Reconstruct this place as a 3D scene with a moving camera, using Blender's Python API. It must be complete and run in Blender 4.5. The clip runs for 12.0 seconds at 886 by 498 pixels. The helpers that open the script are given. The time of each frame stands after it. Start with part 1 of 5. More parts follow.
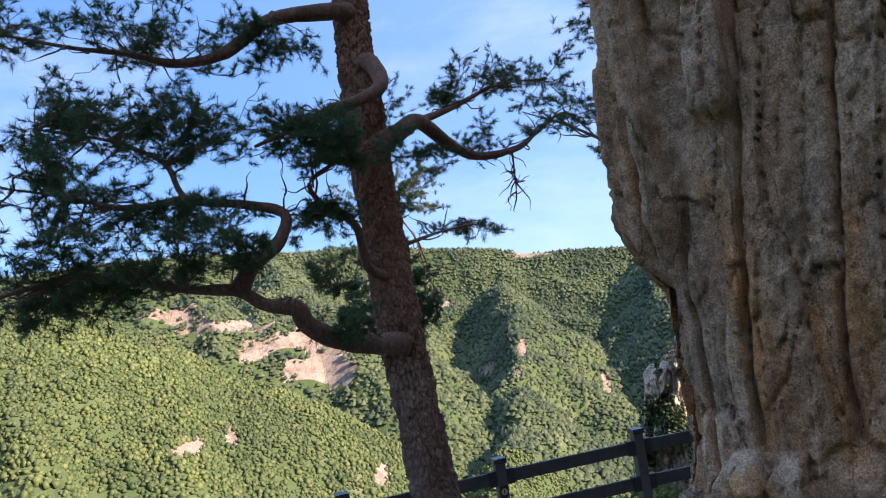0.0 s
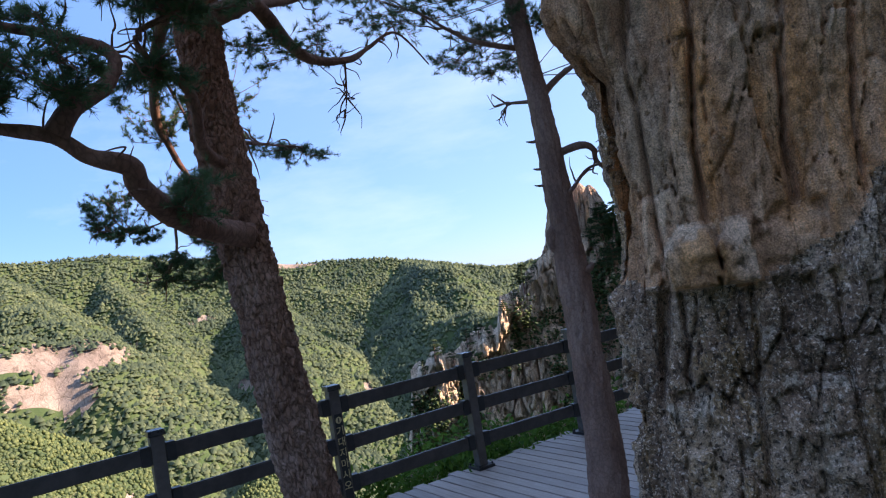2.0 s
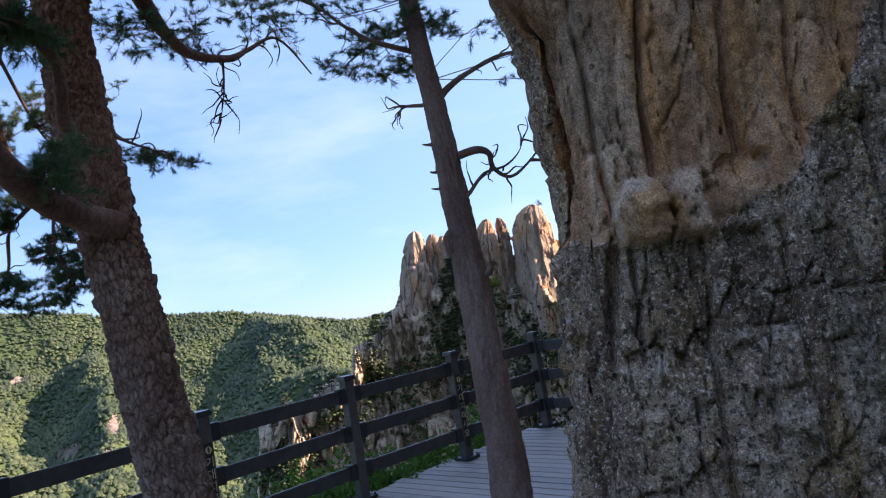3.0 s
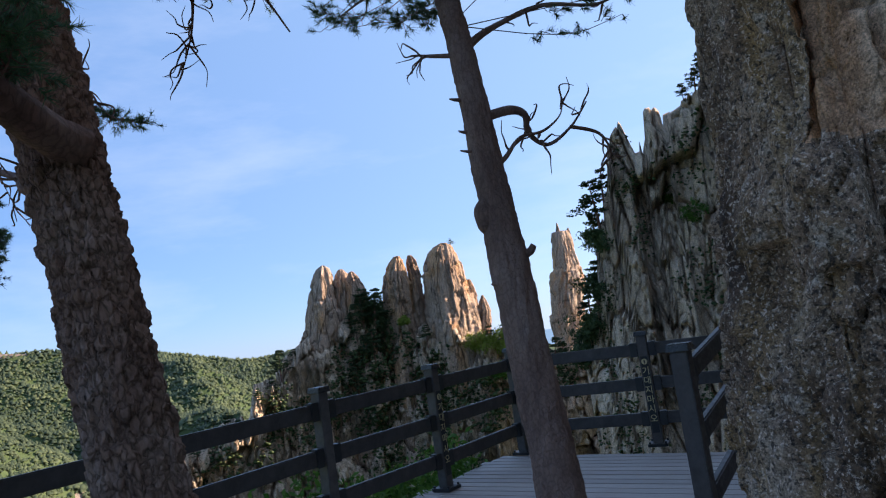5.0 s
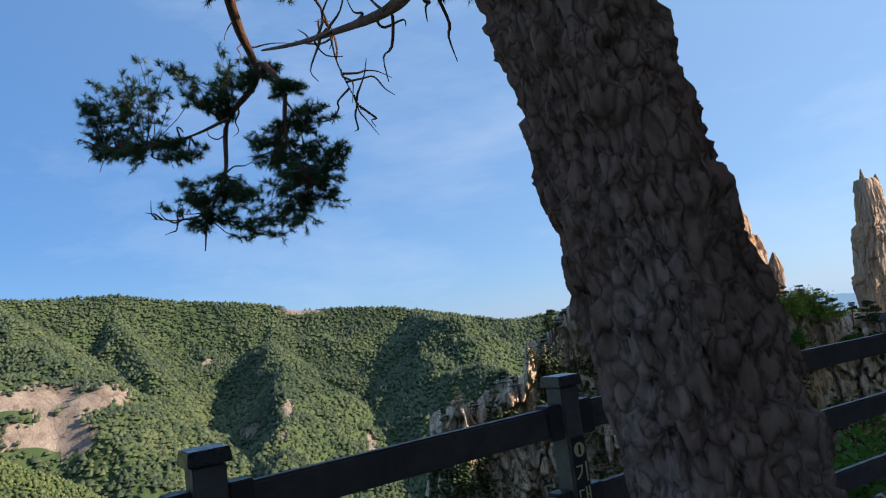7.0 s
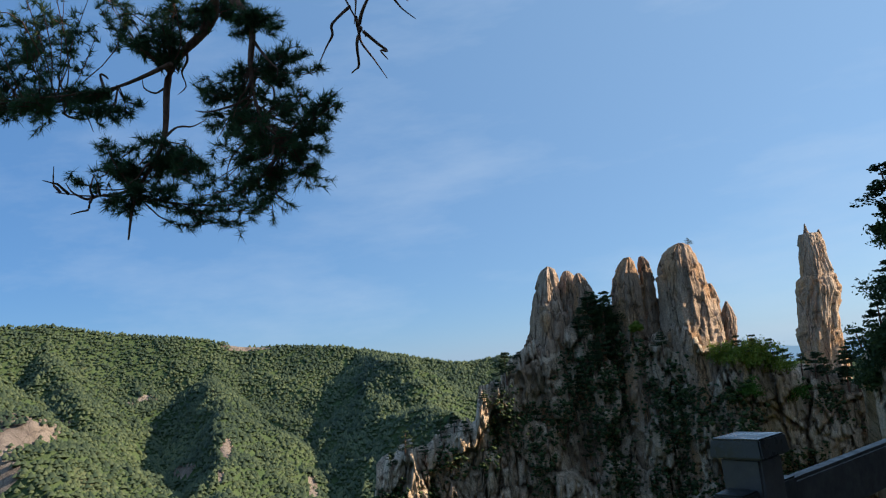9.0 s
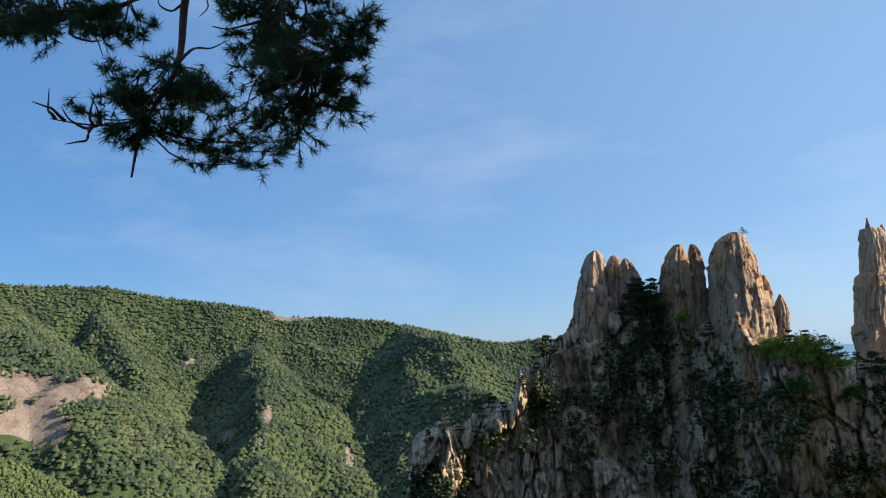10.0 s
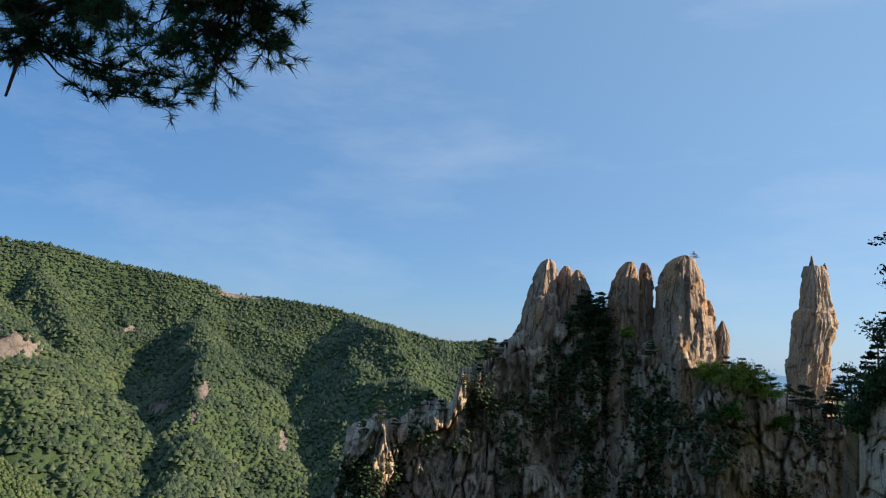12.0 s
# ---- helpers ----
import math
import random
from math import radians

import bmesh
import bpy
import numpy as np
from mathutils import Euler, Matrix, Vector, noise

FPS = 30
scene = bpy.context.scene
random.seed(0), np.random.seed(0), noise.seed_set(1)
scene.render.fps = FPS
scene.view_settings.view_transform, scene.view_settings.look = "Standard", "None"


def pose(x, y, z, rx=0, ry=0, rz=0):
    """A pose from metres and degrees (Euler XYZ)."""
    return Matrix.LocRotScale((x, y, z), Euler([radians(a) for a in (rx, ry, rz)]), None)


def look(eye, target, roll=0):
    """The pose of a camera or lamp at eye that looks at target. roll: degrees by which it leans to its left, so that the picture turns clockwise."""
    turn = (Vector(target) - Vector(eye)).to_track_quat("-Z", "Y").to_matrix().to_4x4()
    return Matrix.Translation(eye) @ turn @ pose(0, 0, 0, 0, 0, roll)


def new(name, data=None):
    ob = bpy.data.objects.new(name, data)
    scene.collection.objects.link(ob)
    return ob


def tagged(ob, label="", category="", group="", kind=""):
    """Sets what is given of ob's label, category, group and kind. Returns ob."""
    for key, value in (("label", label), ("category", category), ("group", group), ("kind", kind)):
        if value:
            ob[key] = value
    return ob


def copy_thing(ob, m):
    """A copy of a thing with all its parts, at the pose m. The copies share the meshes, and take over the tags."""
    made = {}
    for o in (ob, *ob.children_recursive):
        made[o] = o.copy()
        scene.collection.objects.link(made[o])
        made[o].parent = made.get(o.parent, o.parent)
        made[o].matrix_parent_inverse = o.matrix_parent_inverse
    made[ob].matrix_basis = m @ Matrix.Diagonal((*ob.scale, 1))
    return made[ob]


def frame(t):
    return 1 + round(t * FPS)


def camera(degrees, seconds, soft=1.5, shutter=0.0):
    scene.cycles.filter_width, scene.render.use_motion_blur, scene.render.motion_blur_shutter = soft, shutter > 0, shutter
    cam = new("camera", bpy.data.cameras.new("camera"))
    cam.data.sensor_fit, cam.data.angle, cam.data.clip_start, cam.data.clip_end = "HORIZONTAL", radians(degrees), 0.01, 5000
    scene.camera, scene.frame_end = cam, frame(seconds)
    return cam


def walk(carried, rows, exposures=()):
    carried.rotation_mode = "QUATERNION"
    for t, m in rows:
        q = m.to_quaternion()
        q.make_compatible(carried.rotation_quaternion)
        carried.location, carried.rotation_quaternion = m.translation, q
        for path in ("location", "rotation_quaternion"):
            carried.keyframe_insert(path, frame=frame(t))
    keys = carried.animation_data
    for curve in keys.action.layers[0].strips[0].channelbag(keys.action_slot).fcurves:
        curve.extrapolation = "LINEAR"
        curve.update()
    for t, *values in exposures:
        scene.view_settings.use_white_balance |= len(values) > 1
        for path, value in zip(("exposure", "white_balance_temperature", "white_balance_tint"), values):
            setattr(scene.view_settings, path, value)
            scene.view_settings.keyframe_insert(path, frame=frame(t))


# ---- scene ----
cam = camera(64.6, 12.0, soft=1.15)
PATH = [
    (0.0, (2.722, 1.702, 2.77), (1.466, 3.252, 2.908), -8.3),
    (0.5, (2.496, 1.643, 2.618), (1.323, 3.257, 2.754), -8.4),
    (1.0, (2.286, 1.549, 2.437), (1.239, 3.247, 2.583), -8.9),
    (1.5, (2.073, 1.633, 2.214), (1.177, 3.417, 2.324), -9.4),
    (2.0, (1.848, 1.645, 2.01), (1.168, 3.524, 2.078), -9.1),
    (2.5, (1.66, 1.694, 1.897), (1.197, 3.638, 1.966), -9.0),
    (3.0, (1.412, 1.823, 1.716), (1.161, 3.801, 1.866), -9.4),
    (3.2, (1.283, 1.866, 1.643), (1.123, 3.852, 1.823), -9.9),
    (4.8, (0.537, 2.581, 1.521), (0.644, 4.567, 1.738), -8.6),
    (5.0, (0.47, 2.704, 1.493), (0.512, 4.691, 1.717), -8.2),
    (5.5, (0.249, 3.084, 1.516), (0.103, 5.067, 1.734), -7.8),
    (6.0, (-0.124, 3.394, 1.459), (-0.496, 5.348, 1.668), -6.7),
    (6.5, (-0.429, 3.779, 1.437), (-1.027, 5.677, 1.642), -6.9),
    (6.7, (-0.57, 3.947, 1.45), (-1.242, 5.819, 1.66), -7.3),
    (8.3, (-1.468, 4.873, 1.405), (-2.154, 6.734, 1.66), -6.9),
    (8.5, (-1.529, 4.999, 1.411), (-2.159, 6.877, 1.686), -6.6),
    (9.0, (-1.609, 5.342, 1.418), (-2.141, 7.243, 1.734), -5.7),
    (9.5, (-1.724, 5.654, 1.398), (-2.241, 7.561, 1.711), -4.6),
    (10.0, (-1.834, 5.934, 1.405), (-2.493, 7.804, 1.672), -2.7),
    (10.5, (-1.906, 6.206, 1.381), (-2.744, 8.014, 1.543), -0.2),
    (11.0, (-1.915, 6.255, 1.359), (-2.761, 8.064, 1.471), 0.9),
    (11.5, (-1.905, 6.312, 1.381), (-2.611, 8.174, 1.563), 2.0),
    (12.0, (-1.868, 6.383, 1.396), (-2.409, 8.291, 1.65), 3.0),
]
EXPOSURES = [(0.0, 1.5, 6650, 22), (1.5, 1.5, 6650, 23), (3.2, 1.5, 6700, 24), (5.0, 1.1, 6600, 18), (6.5, 0.95, 6450, 13), (8.3, 0.35, 6300, 6), (9.5, 0.65, 6400, 7), (10.0, 0.65, 6400, 7), (10.5, 0.65, 6400, 6), (11.0, 1.15, 6400, 11), (11.5, 0.8, 6350, 9), (12.0, 0.5, 6350, 6)]
walk(cam, [(t, look(e, a, r)) for t, e, a, r in PATH], EXPOSURES)

# ---- daylight ----
SUN_AZ, SUN_EL = 76.0, 24.0
world = bpy.data.worlds.new("sky")
scene.world = world
world.use_nodes = True
wn, wl = world.node_tree.nodes, world.node_tree.links
sky = wn.new("ShaderNodeTexSky")
sky.sky_type, sky.sun_disc = "NISHITA", False
sky.sun_elevation, sky.sun_rotation = radians(SUN_EL), radians(SUN_AZ)
sky.altitude, sky.air_density, sky.dust_density, sky.ozone_density = 1200, 1.0, 0.25, 5.0
# a thin even veil over the clear sky, with a few wisps of high cloud
place = wn.new("ShaderNodeTexCoord")
spread = wn.new("ShaderNodeMapping")
spread.inputs["Scale"].default_value = (0.8, 1.4, 3.2)
spread.inputs["Rotation"].default_value = (0.3, 0.2, 0.5)
wl.new(place.outputs["Generated"], spread.inputs[0])
wisp = wn.new("ShaderNodeTexNoise")
wisp.inputs["Scale"].default_value, wisp.inputs["Detail"].default_value, wisp.inputs["Roughness"].default_value = 1.6, 7, 0.62
wl.new(spread.outputs[0], wisp.inputs["Vector"])
thin = wn.new("ShaderNodeValToRGB")
thin.color_ramp.elements[0].position, thin.color_ramp.elements[0].color = 0.5, (0.0, 0.0, 0.0, 1)
thin.color_ramp.elements[1].position, thin.color_ramp.elements[1].color = 0.8, (0.4, 0.4, 0.4, 1)
wl.new(wisp.outputs["Fac"], thin.inputs[0])
veil = wn.new("ShaderNodeMix")
veil.data_type = "RGBA"
veil.inputs["Factor"].default_value = 0.6
wl.new(sky.outputs[0], veil.inputs["A"])
# the haze is brighter towards the sun
aim = wn.new("ShaderNodeVectorMath")
aim.operation = "DOT_PRODUCT"
aim.inputs[1].default_value = (math.sin(radians(SUN_AZ)) * math.cos(radians(SUN_EL)), math.cos(radians(SUN_AZ)) * math.cos(radians(SUN_EL)), math.sin(radians(SUN_EL)))
wl.new(place.outputs["Generated"], aim.inputs[0])
glow = wn.new("ShaderNodeMapRange")
glow.inputs["From Min"].default_value, glow.inputs["From Max"].default_value = -0.5, 1.0
wl.new(aim.outputs["Value"], glow.inputs["Value"])
haze = wn.new("ShaderNodeMix")
haze.data_type = "RGBA"
wl.new(glow.outputs[0], haze.inputs["Factor"])
haze.inputs["A"].default_value = (0.78, 2.1, 4.75, 1)
haze.inputs["B"].default_value = (3.7, 5.5, 7.8, 1)
wl.new(haze.outputs["Result"], veil.inputs["B"])
cloud = wn.new("ShaderNodeMix")
cloud.data_type = "RGBA"
wl.new(thin.outputs[0], cloud.inputs["Factor"])
wl.new(veil.outputs["Result"], cloud.inputs["A"])
cloud.inputs["B"].default_value = (5.0, 5.7, 6.8, 1)
wl.new(cloud.outputs["Result"], wn["Background"].inputs[0])
wn["Background"].inputs[1].default_value = 0.09
sun = new("sun", bpy.data.lights.new("sun", "SUN"))
sun.data.energy, sun.data.angle, sun.data.color = 5.0, radians(0.6), (1.0, 0.85, 0.66)
sa, se = radians(SUN_AZ), radians(SUN_EL)
sun.matrix_world = Vector((math.sin(sa) * math.cos(se), math.cos(sa) * math.cos(se), math.sin(se))).to_track_quat("Z", "Y").to_matrix().to_4x4()


# ---- materials ----
def ramp(nt, src, stops):
    n = nt.nodes.new("ShaderNodeValToRGB")
    while len(n.color_ramp.elements) < len(stops):
        n.color_ramp.elements.new(0.5)
    for e, (p, c) in zip(n.color_ramp.elements, stops):
        e.position, e.color = p, (*c, 1)
    nt.links.new(src, n.inputs[0])
    return n.outputs[0]


def noise_tex(nt, scale, detail=6, stretch=(1, 1, 1), rough=0.6):
    co = nt.nodes.new("ShaderNodeTexCoord")
    mp = nt.nodes.new("ShaderNodeMapping")
    mp.inputs["Scale"].default_value = stretch
    nt.links.new(co.outputs["Object"], mp.inputs[0])
    n = nt.nodes.new("ShaderNodeTexNoise")
    n.inputs["Scale"].default_value, n.inputs["Detail"].default_value, n.inputs["Roughness"].default_value = scale, detail, rough
    nt.links.new(mp.outputs[0], n.inputs["Vector"])
    return n.outputs["Fac"]


def mix(nt, fac, a, b, kind="MIX"):
    n = nt.nodes.new("ShaderNodeMix")
    n.data_type, n.blend_type = "RGBA", kind
    for sock, v in ((n.inputs["Factor"], fac), (n.inputs["A"], a), (n.inputs["B"], b)):
        if isinstance(v, (int, float)):
            sock.default_value = v
        elif isinstance(v, tuple):
            sock.default_value = (*v, 1)
        else:
            nt.links.new(v, sock)
    return n.outputs["Result"]


def bump(nt, bs, src, strength, dist):
    b = nt.nodes.new("ShaderNodeBump")
    b.inputs["Strength"].default_value, b.inputs["Distance"].default_value = strength, dist
    nt.links.new(src, b.inputs["Height"])
    nt.links.new(b.outputs[0], bs.inputs["Normal"])


def material(name, rough=0.8, metal=0.0, color=None, spec=0.5):
    m = bpy.data.materials.new(name)
    m.use_nodes = True
    bs = m.node_tree.nodes["Principled BSDF"]
    bs.inputs["Roughness"].default_value, bs.inputs["Metallic"].default_value = rough, metal
    bs.inputs["Specular IOR Level"].default_value = spec
    if color:
        bs.inputs["Base Color"].default_value = (*color, 1)
    return m, m.node_tree, bs


def cracks(nt, scale, stretch, thin, wobble):
    """Thin joints: a network of edges, drawn out upright and warped."""
    co = nt.nodes.new("ShaderNodeTexCoord")
    mp = nt.nodes.new("ShaderNodeMapping")
    mp.inputs["Scale"].default_value = (1, 1, stretch)
    nt.links.new(co.outputs["Object"], mp.inputs[0])
    w = nt.nodes.new("ShaderNodeTexNoise")
    w.inputs["Scale"].default_value, w.inputs["Detail"].default_value = scale * 1.3, 5
    nt.links.new(mp.outputs[0], w.inputs["Vector"])
    vm = nt.nodes.new("ShaderNodeVectorMath")
    vm.operation = "MULTIPLY_ADD"
    vm.inputs[1].default_value = (wobble / scale,) * 3
    nt.links.new(w.outputs["Color"], vm.inputs[0])
    nt.links.new(mp.outputs[0], vm.inputs[2])
    v = nt.nodes.new("ShaderNodeTexVoronoi")
    v.feature, v.inputs["Scale"].default_value = "DISTANCE_TO_EDGE", scale
    nt.links.new(vm.outputs[0], v.inputs["Vector"])
    return ramp(nt, v.outputs["Distance"], [(0.0, (0.18, 0.17, 0.16)), (thin, (1, 1, 1))])


def rock_material(name, tones, size, streak, stain=None, relief=0.6, dist=0.05, spot=None, upright=0.22, joint=0.55):
    m, nt, bs = material(name, 0.92, spec=0.25)
    big = noise_tex(nt, 0.7 / size, 6, (1, 1, 0.4), 0.65)
    col = ramp(nt, big, [(0.36, tones[0]), (0.5, tones[1]), (0.62, tones[2])])
    lines = noise_tex(nt, 2.2 / size, 8, (1, 1, streak), 0.7)
    dark = ramp(nt, lines, [(0.38, (0.3, 0.28, 0.27)), (0.5, (1, 1, 1))])
    col = mix(nt, 0.45, col, dark, "MULTIPLY")
    if stain:
        patch = ramp(nt, noise_tex(nt, 1.3 / size, 5, (1, 1, 0.5), 0.65), [(0.53, (0, 0, 0)), (0.61, (1, 1, 1))])
        col = mix(nt, patch, col, stain)
    if spot:
        pt = ramp(nt, noise_tex(nt, 13 / size, 6, rough=0.78), [(0.53, (0, 0, 0)), (0.59, (1, 1, 1))])
        col = mix(nt, pt, col, spot)
    joints = cracks(nt, 2.6 / size, upright, 0.035, 0.6)
    col = mix(nt, joint, col, joints, "MULTIPLY")
    grain = noise_tex(nt, 30 / size, 7, rough=0.8)
    col = mix(nt, 0.7, col, ramp(nt, grain, [(0.36, (0.42, 0.41, 0.4)), (0.64, (1.75, 1.72, 1.67))]), "MULTIPLY")
    fine = noise_tex(nt, 110 / size, 3, rough=0.8)
    col = mix(nt, 0.6, col, ramp(nt, fine, [(0.35, (0.32, 0.31, 0.3)), (0.65, (1.6, 1.57, 1.53))]), "MULTIPLY")
    nt.links.new(col, bs.inputs["Base Color"])
    h = mix(nt, 0.5, mix(nt, joint * 0.7, lines, joints), grain)
    bump(nt, bs, h, relief, dist)
    return m


def leaf_material(name, a, b, trans=0.35, rough=0.6, patch=0.0):
    m, nt, bs = material(name, rough, spec=0.3)
    g = nt.nodes.new("ShaderNodeNewGeometry")
    col = ramp(nt, g.outputs["Random Per Island"], [(0.0, a), (1.0, b)])
    if patch:
        col = mix(nt, 0.75, col, ramp(nt, noise_tex(nt, patch, 5), [(0.36, (0.55, 0.62, 0.62)), (0.64, (1.35, 1.28, 1.05))]), "MULTIPLY")
    nt.links.new(col, bs.inputs["Base Color"])
    tr = nt.nodes.new("ShaderNodeBsdfTranslucent")
    nt.links.new(col, tr.inputs[0])
    ms = nt.nodes.new("ShaderNodeMixShader")
    ms.inputs[0].default_value = trans
    nt.links.new(bs.outputs[0], ms.inputs[1])
    nt.links.new(tr.outputs[0], ms.inputs[2])
    nt.links.new(ms.outputs[0], nt.nodes["Material Output"].inputs[0])
    return m


def weathered_rock(name, tones, streak, speck, spots, grain_size=1.0, dist=0.02):
    """Coarse-grained stone at arm's length: soft upright bands of colour, rust runs, specks of mineral and lichen."""
    m, nt, bs = material(name, 0.9, spec=0.3)
    band = noise_tex(nt, 3.2, 6, (1, 1, 0.3), 0.62)
    col = ramp(nt, band, [(0.34, tones[0]), (0.48, tones[1]), (0.62, tones[2])])
    run = ramp(nt, noise_tex(nt, 5.5, 5, (1, 1, 0.16), 0.6), [(0.5, (0, 0, 0)), (0.66, (0.85, 0.85, 0.85))])
    col = mix(nt, run, col, streak)
    damp = ramp(nt, noise_tex(nt, 2.3, 6, (1, 1, 0.5), 0.7), [(0.36, (0.5, 0.48, 0.47)), (0.5, (1, 1, 1))])
    col = mix(nt, 0.8, col, damp, "MULTIPLY")
    mid = noise_tex(nt, 24 * grain_size, 6, rough=0.72)
    col = mix(nt, 0.75, col, ramp(nt, mid, [(0.34, (0.42, 0.41, 0.4)), (0.5, (1, 1, 1)), (0.66, (1.45, 1.43, 1.4))]), "MULTIPLY")
    for scale, lo, hi, tint in spots:
        pt = ramp(nt, noise_tex(nt, scale, 5, rough=0.7), [(lo, (0, 0, 0)), (hi, (0.9, 0.9, 0.9))])
        col = mix(nt, pt, col, tint)
    fine = noise_tex(nt, 130 * grain_size, 3, rough=0.75)
    col = mix(nt, 0.8, col, ramp(nt, fine, [(0.36, (0.4, 0.39, 0.38)), (0.64, (1.5, 1.48, 1.45))]), "MULTIPLY")
    fissure = cracks(nt, 5.0, 0.16, 0.018, 0.5)
    col = mix(nt, speck, col, fissure, "MULTIPLY")
    nt.links.new(col, bs.inputs["Base Color"])
    pits = noise_tex(nt, 55 * grain_size, 4, rough=0.65)
    bump(nt, bs, mix(nt, 0.2, mix(nt, 0.25, mix(nt, 0.5, mid, pits), fine), fissure), 1.0, dist)
    return m


M_ROCK_NEAR = weathered_rock("near_rock", ((0.30, 0.15, 0.08), (0.52, 0.28, 0.155), (0.62, 0.41, 0.265)), (0.58, 0.25, 0.085), 0.25, ((60, 0.6, 0.70, (0.62, 0.43, 0.29)), (48, 0.58, 0.66, (0.17, 0.10, 0.065))))
M_ROCK_DARK = weathered_rock("lichen_rock", ((0.16, 0.092, 0.058), (0.37, 0.235, 0.155), (0.56, 0.40, 0.28)), (0.42, 0.25, 0.11), 0.15, ((9, 0.58, 0.66, (0.58, 0.45, 0.34)), (70, 0.55, 0.60, (0.80, 0.62, 0.48)), (50, 0.53, 0.60, (0.07, 0.048, 0.036))), 1.0, 0.03)
M_ROCK_PALE = weathered_rock("fresh_rock", ((0.46, 0.275, 0.165), (0.62, 0.40, 0.26), (0.70, 0.50, 0.345)), (0.62, 0.31, 0.13), 0.1, ((50, 0.62, 0.70, (0.40, 0.27, 0.18)),))
M_TOWER = rock_material("tower_rock", ((0.34, 0.225, 0.155), (0.48, 0.335, 0.24), (0.57, 0.425, 0.325)), 3.5, 0.2, (0.56, 0.33, 0.185), 0.9, 0.25, None, 0.2, 0.85)
M_CLIFF = rock_material("cliff_rock", ((0.38, 0.265, 0.18), (0.60, 0.445, 0.315), (0.68, 0.53, 0.395)), 3.2, 0.18, None, 0.8, 0.22, None, 0.2, 0.8)
M_BALD = rock_material("bald_slab", ((0.20, 0.155, 0.13), (0.27, 0.215, 0.18), (0.32, 0.265, 0.225)), 25.0, 1.0, None, 0.6, 2.0)
M_FOREST = leaf_material("forest_leaves", (0.062, 0.095, 0.04), (0.165, 0.195, 0.075), 0.25, 0.6, 0.022)
# bluer than M_FOREST: the haze of distance is put into the leaf colour
M_FOREST_HAZED = leaf_material("hazed_forest_leaves", (0.07, 0.10, 0.062), (0.16, 0.19, 0.10), 0.25, 0.6, 0.012)
M_NEEDLE = leaf_material("pine_needles", (0.06, 0.11, 0.055), (0.115, 0.185, 0.075), 0.42, 0.5)
M_FARPINE = leaf_material("far_pine_needles", (0.032, 0.06, 0.026), (0.08, 0.115, 0.04), 0.3)
M_BUSH = leaf_material("broad_leaves", (0.05, 0.13, 0.018), (0.13, 0.24, 0.035), 0.45)
M_SHRUB = leaf_material("shrub_leaves", (0.045, 0.075, 0.028), (0.11, 0.15, 0.05), 0.35)
# brightness and yellow of sunlit foliage are put into this leaf colour
M_LIT = leaf_material("sunlit_leaves", (0.15, 0.20, 0.03), (0.30, 0.36, 0.06), 0.5)


def ground_material():
    m, nt, bs = material("forest_floor", 0.95, spec=0.2)
    a = ramp(nt, noise_tex(nt, 0.02, 8), [(0.35, (0.05, 0.08, 0.03)), (0.6, (0.09, 0.12, 0.05)), (0.75, (0.2, 0.165, 0.12))])
    nt.links.new(a, bs.inputs["Base Color"])
    bump(nt, bs, noise_tex(nt, 0.15, 6), 0.8, 2.0)
    return m


def bark_material(name, a, b, c, scale, relief, plates=0.35, redden=None):
    m, nt, bs = material(name, 0.9, spec=0.3)
    co = nt.nodes.new("ShaderNodeTexCoord")
    mp = nt.nodes.new("ShaderNodeMapping")
    mp.inputs["Scale"].default_value = (1, 1, 0.62)
    nt.links.new(co.outputs["Object"], mp.inputs[0])
    v = nt.nodes.new("ShaderNodeTexVoronoi")
    v.feature, v.inputs["Scale"].default_value = "DISTANCE_TO_EDGE", scale
    warp = nt.nodes.new("ShaderNodeTexNoise")
    warp.inputs["Scale"].default_value = scale * 1.2
    nt.links.new(mp.outputs[0], warp.inputs["Vector"])
    vm = nt.nodes.new("ShaderNodeVectorMath")
    vm.operation = "MULTIPLY_ADD"
    vm.inputs[1].default_value = (0.05, 0.05, 0.03)
    nt.links.new(warp.outputs["Color"], vm.inputs[0])
    nt.links.new(mp.outputs[0], vm.inputs[2])
    nt.links.new(vm.outputs[0], v.inputs["Vector"])
    plate = ramp(nt, v.outputs["Distance"], [(0.0, (0.12, 0.1, 0.09)), (0.07, (0.6, 0.58, 0.57)), (0.16, (1, 1, 1)), (0.4, (1.15, 1.13, 1.1))])
    fine = noise_tex(nt, 34, 8, (1, 1, 0.3), 0.75)
    col = ramp(nt, noise_tex(nt, 3, 5, (1, 1, 0.6)), [(0.3, a), (0.5, b), (0.7, c)])
    if redden:
        sep = nt.nodes.new("ShaderNodeSeparateXYZ")
        nt.links.new(co.outputs["Object"], sep.inputs[0])
        hgt = nt.nodes.new("ShaderNodeMath")
        hgt.operation, hgt.inputs[1].default_value = "MULTIPLY", 0.2
        nt.links.new(sep.outputs["Z"], hgt.inputs[0])
        col = mix(nt, ramp(nt, hgt.outputs[0], [(0.25, (0, 0, 0)), (0.7, (0.8, 0.8, 0.8))]), col, redden)
    col = mix(nt, plates, col, plate, "MULTIPLY")
    col = mix(nt, 0.5, col, ramp(nt, fine, [(0.3, (0.5, 0.5, 0.5)), (0.7, (1.3, 1.28, 1.25))]), "MULTIPLY")
    nt.links.new(col, bs.inputs["Base Color"])
    bump(nt, bs, mix(nt, 1.0 - plates * 0.7, plate, fine), relief, 0.02)
    return m


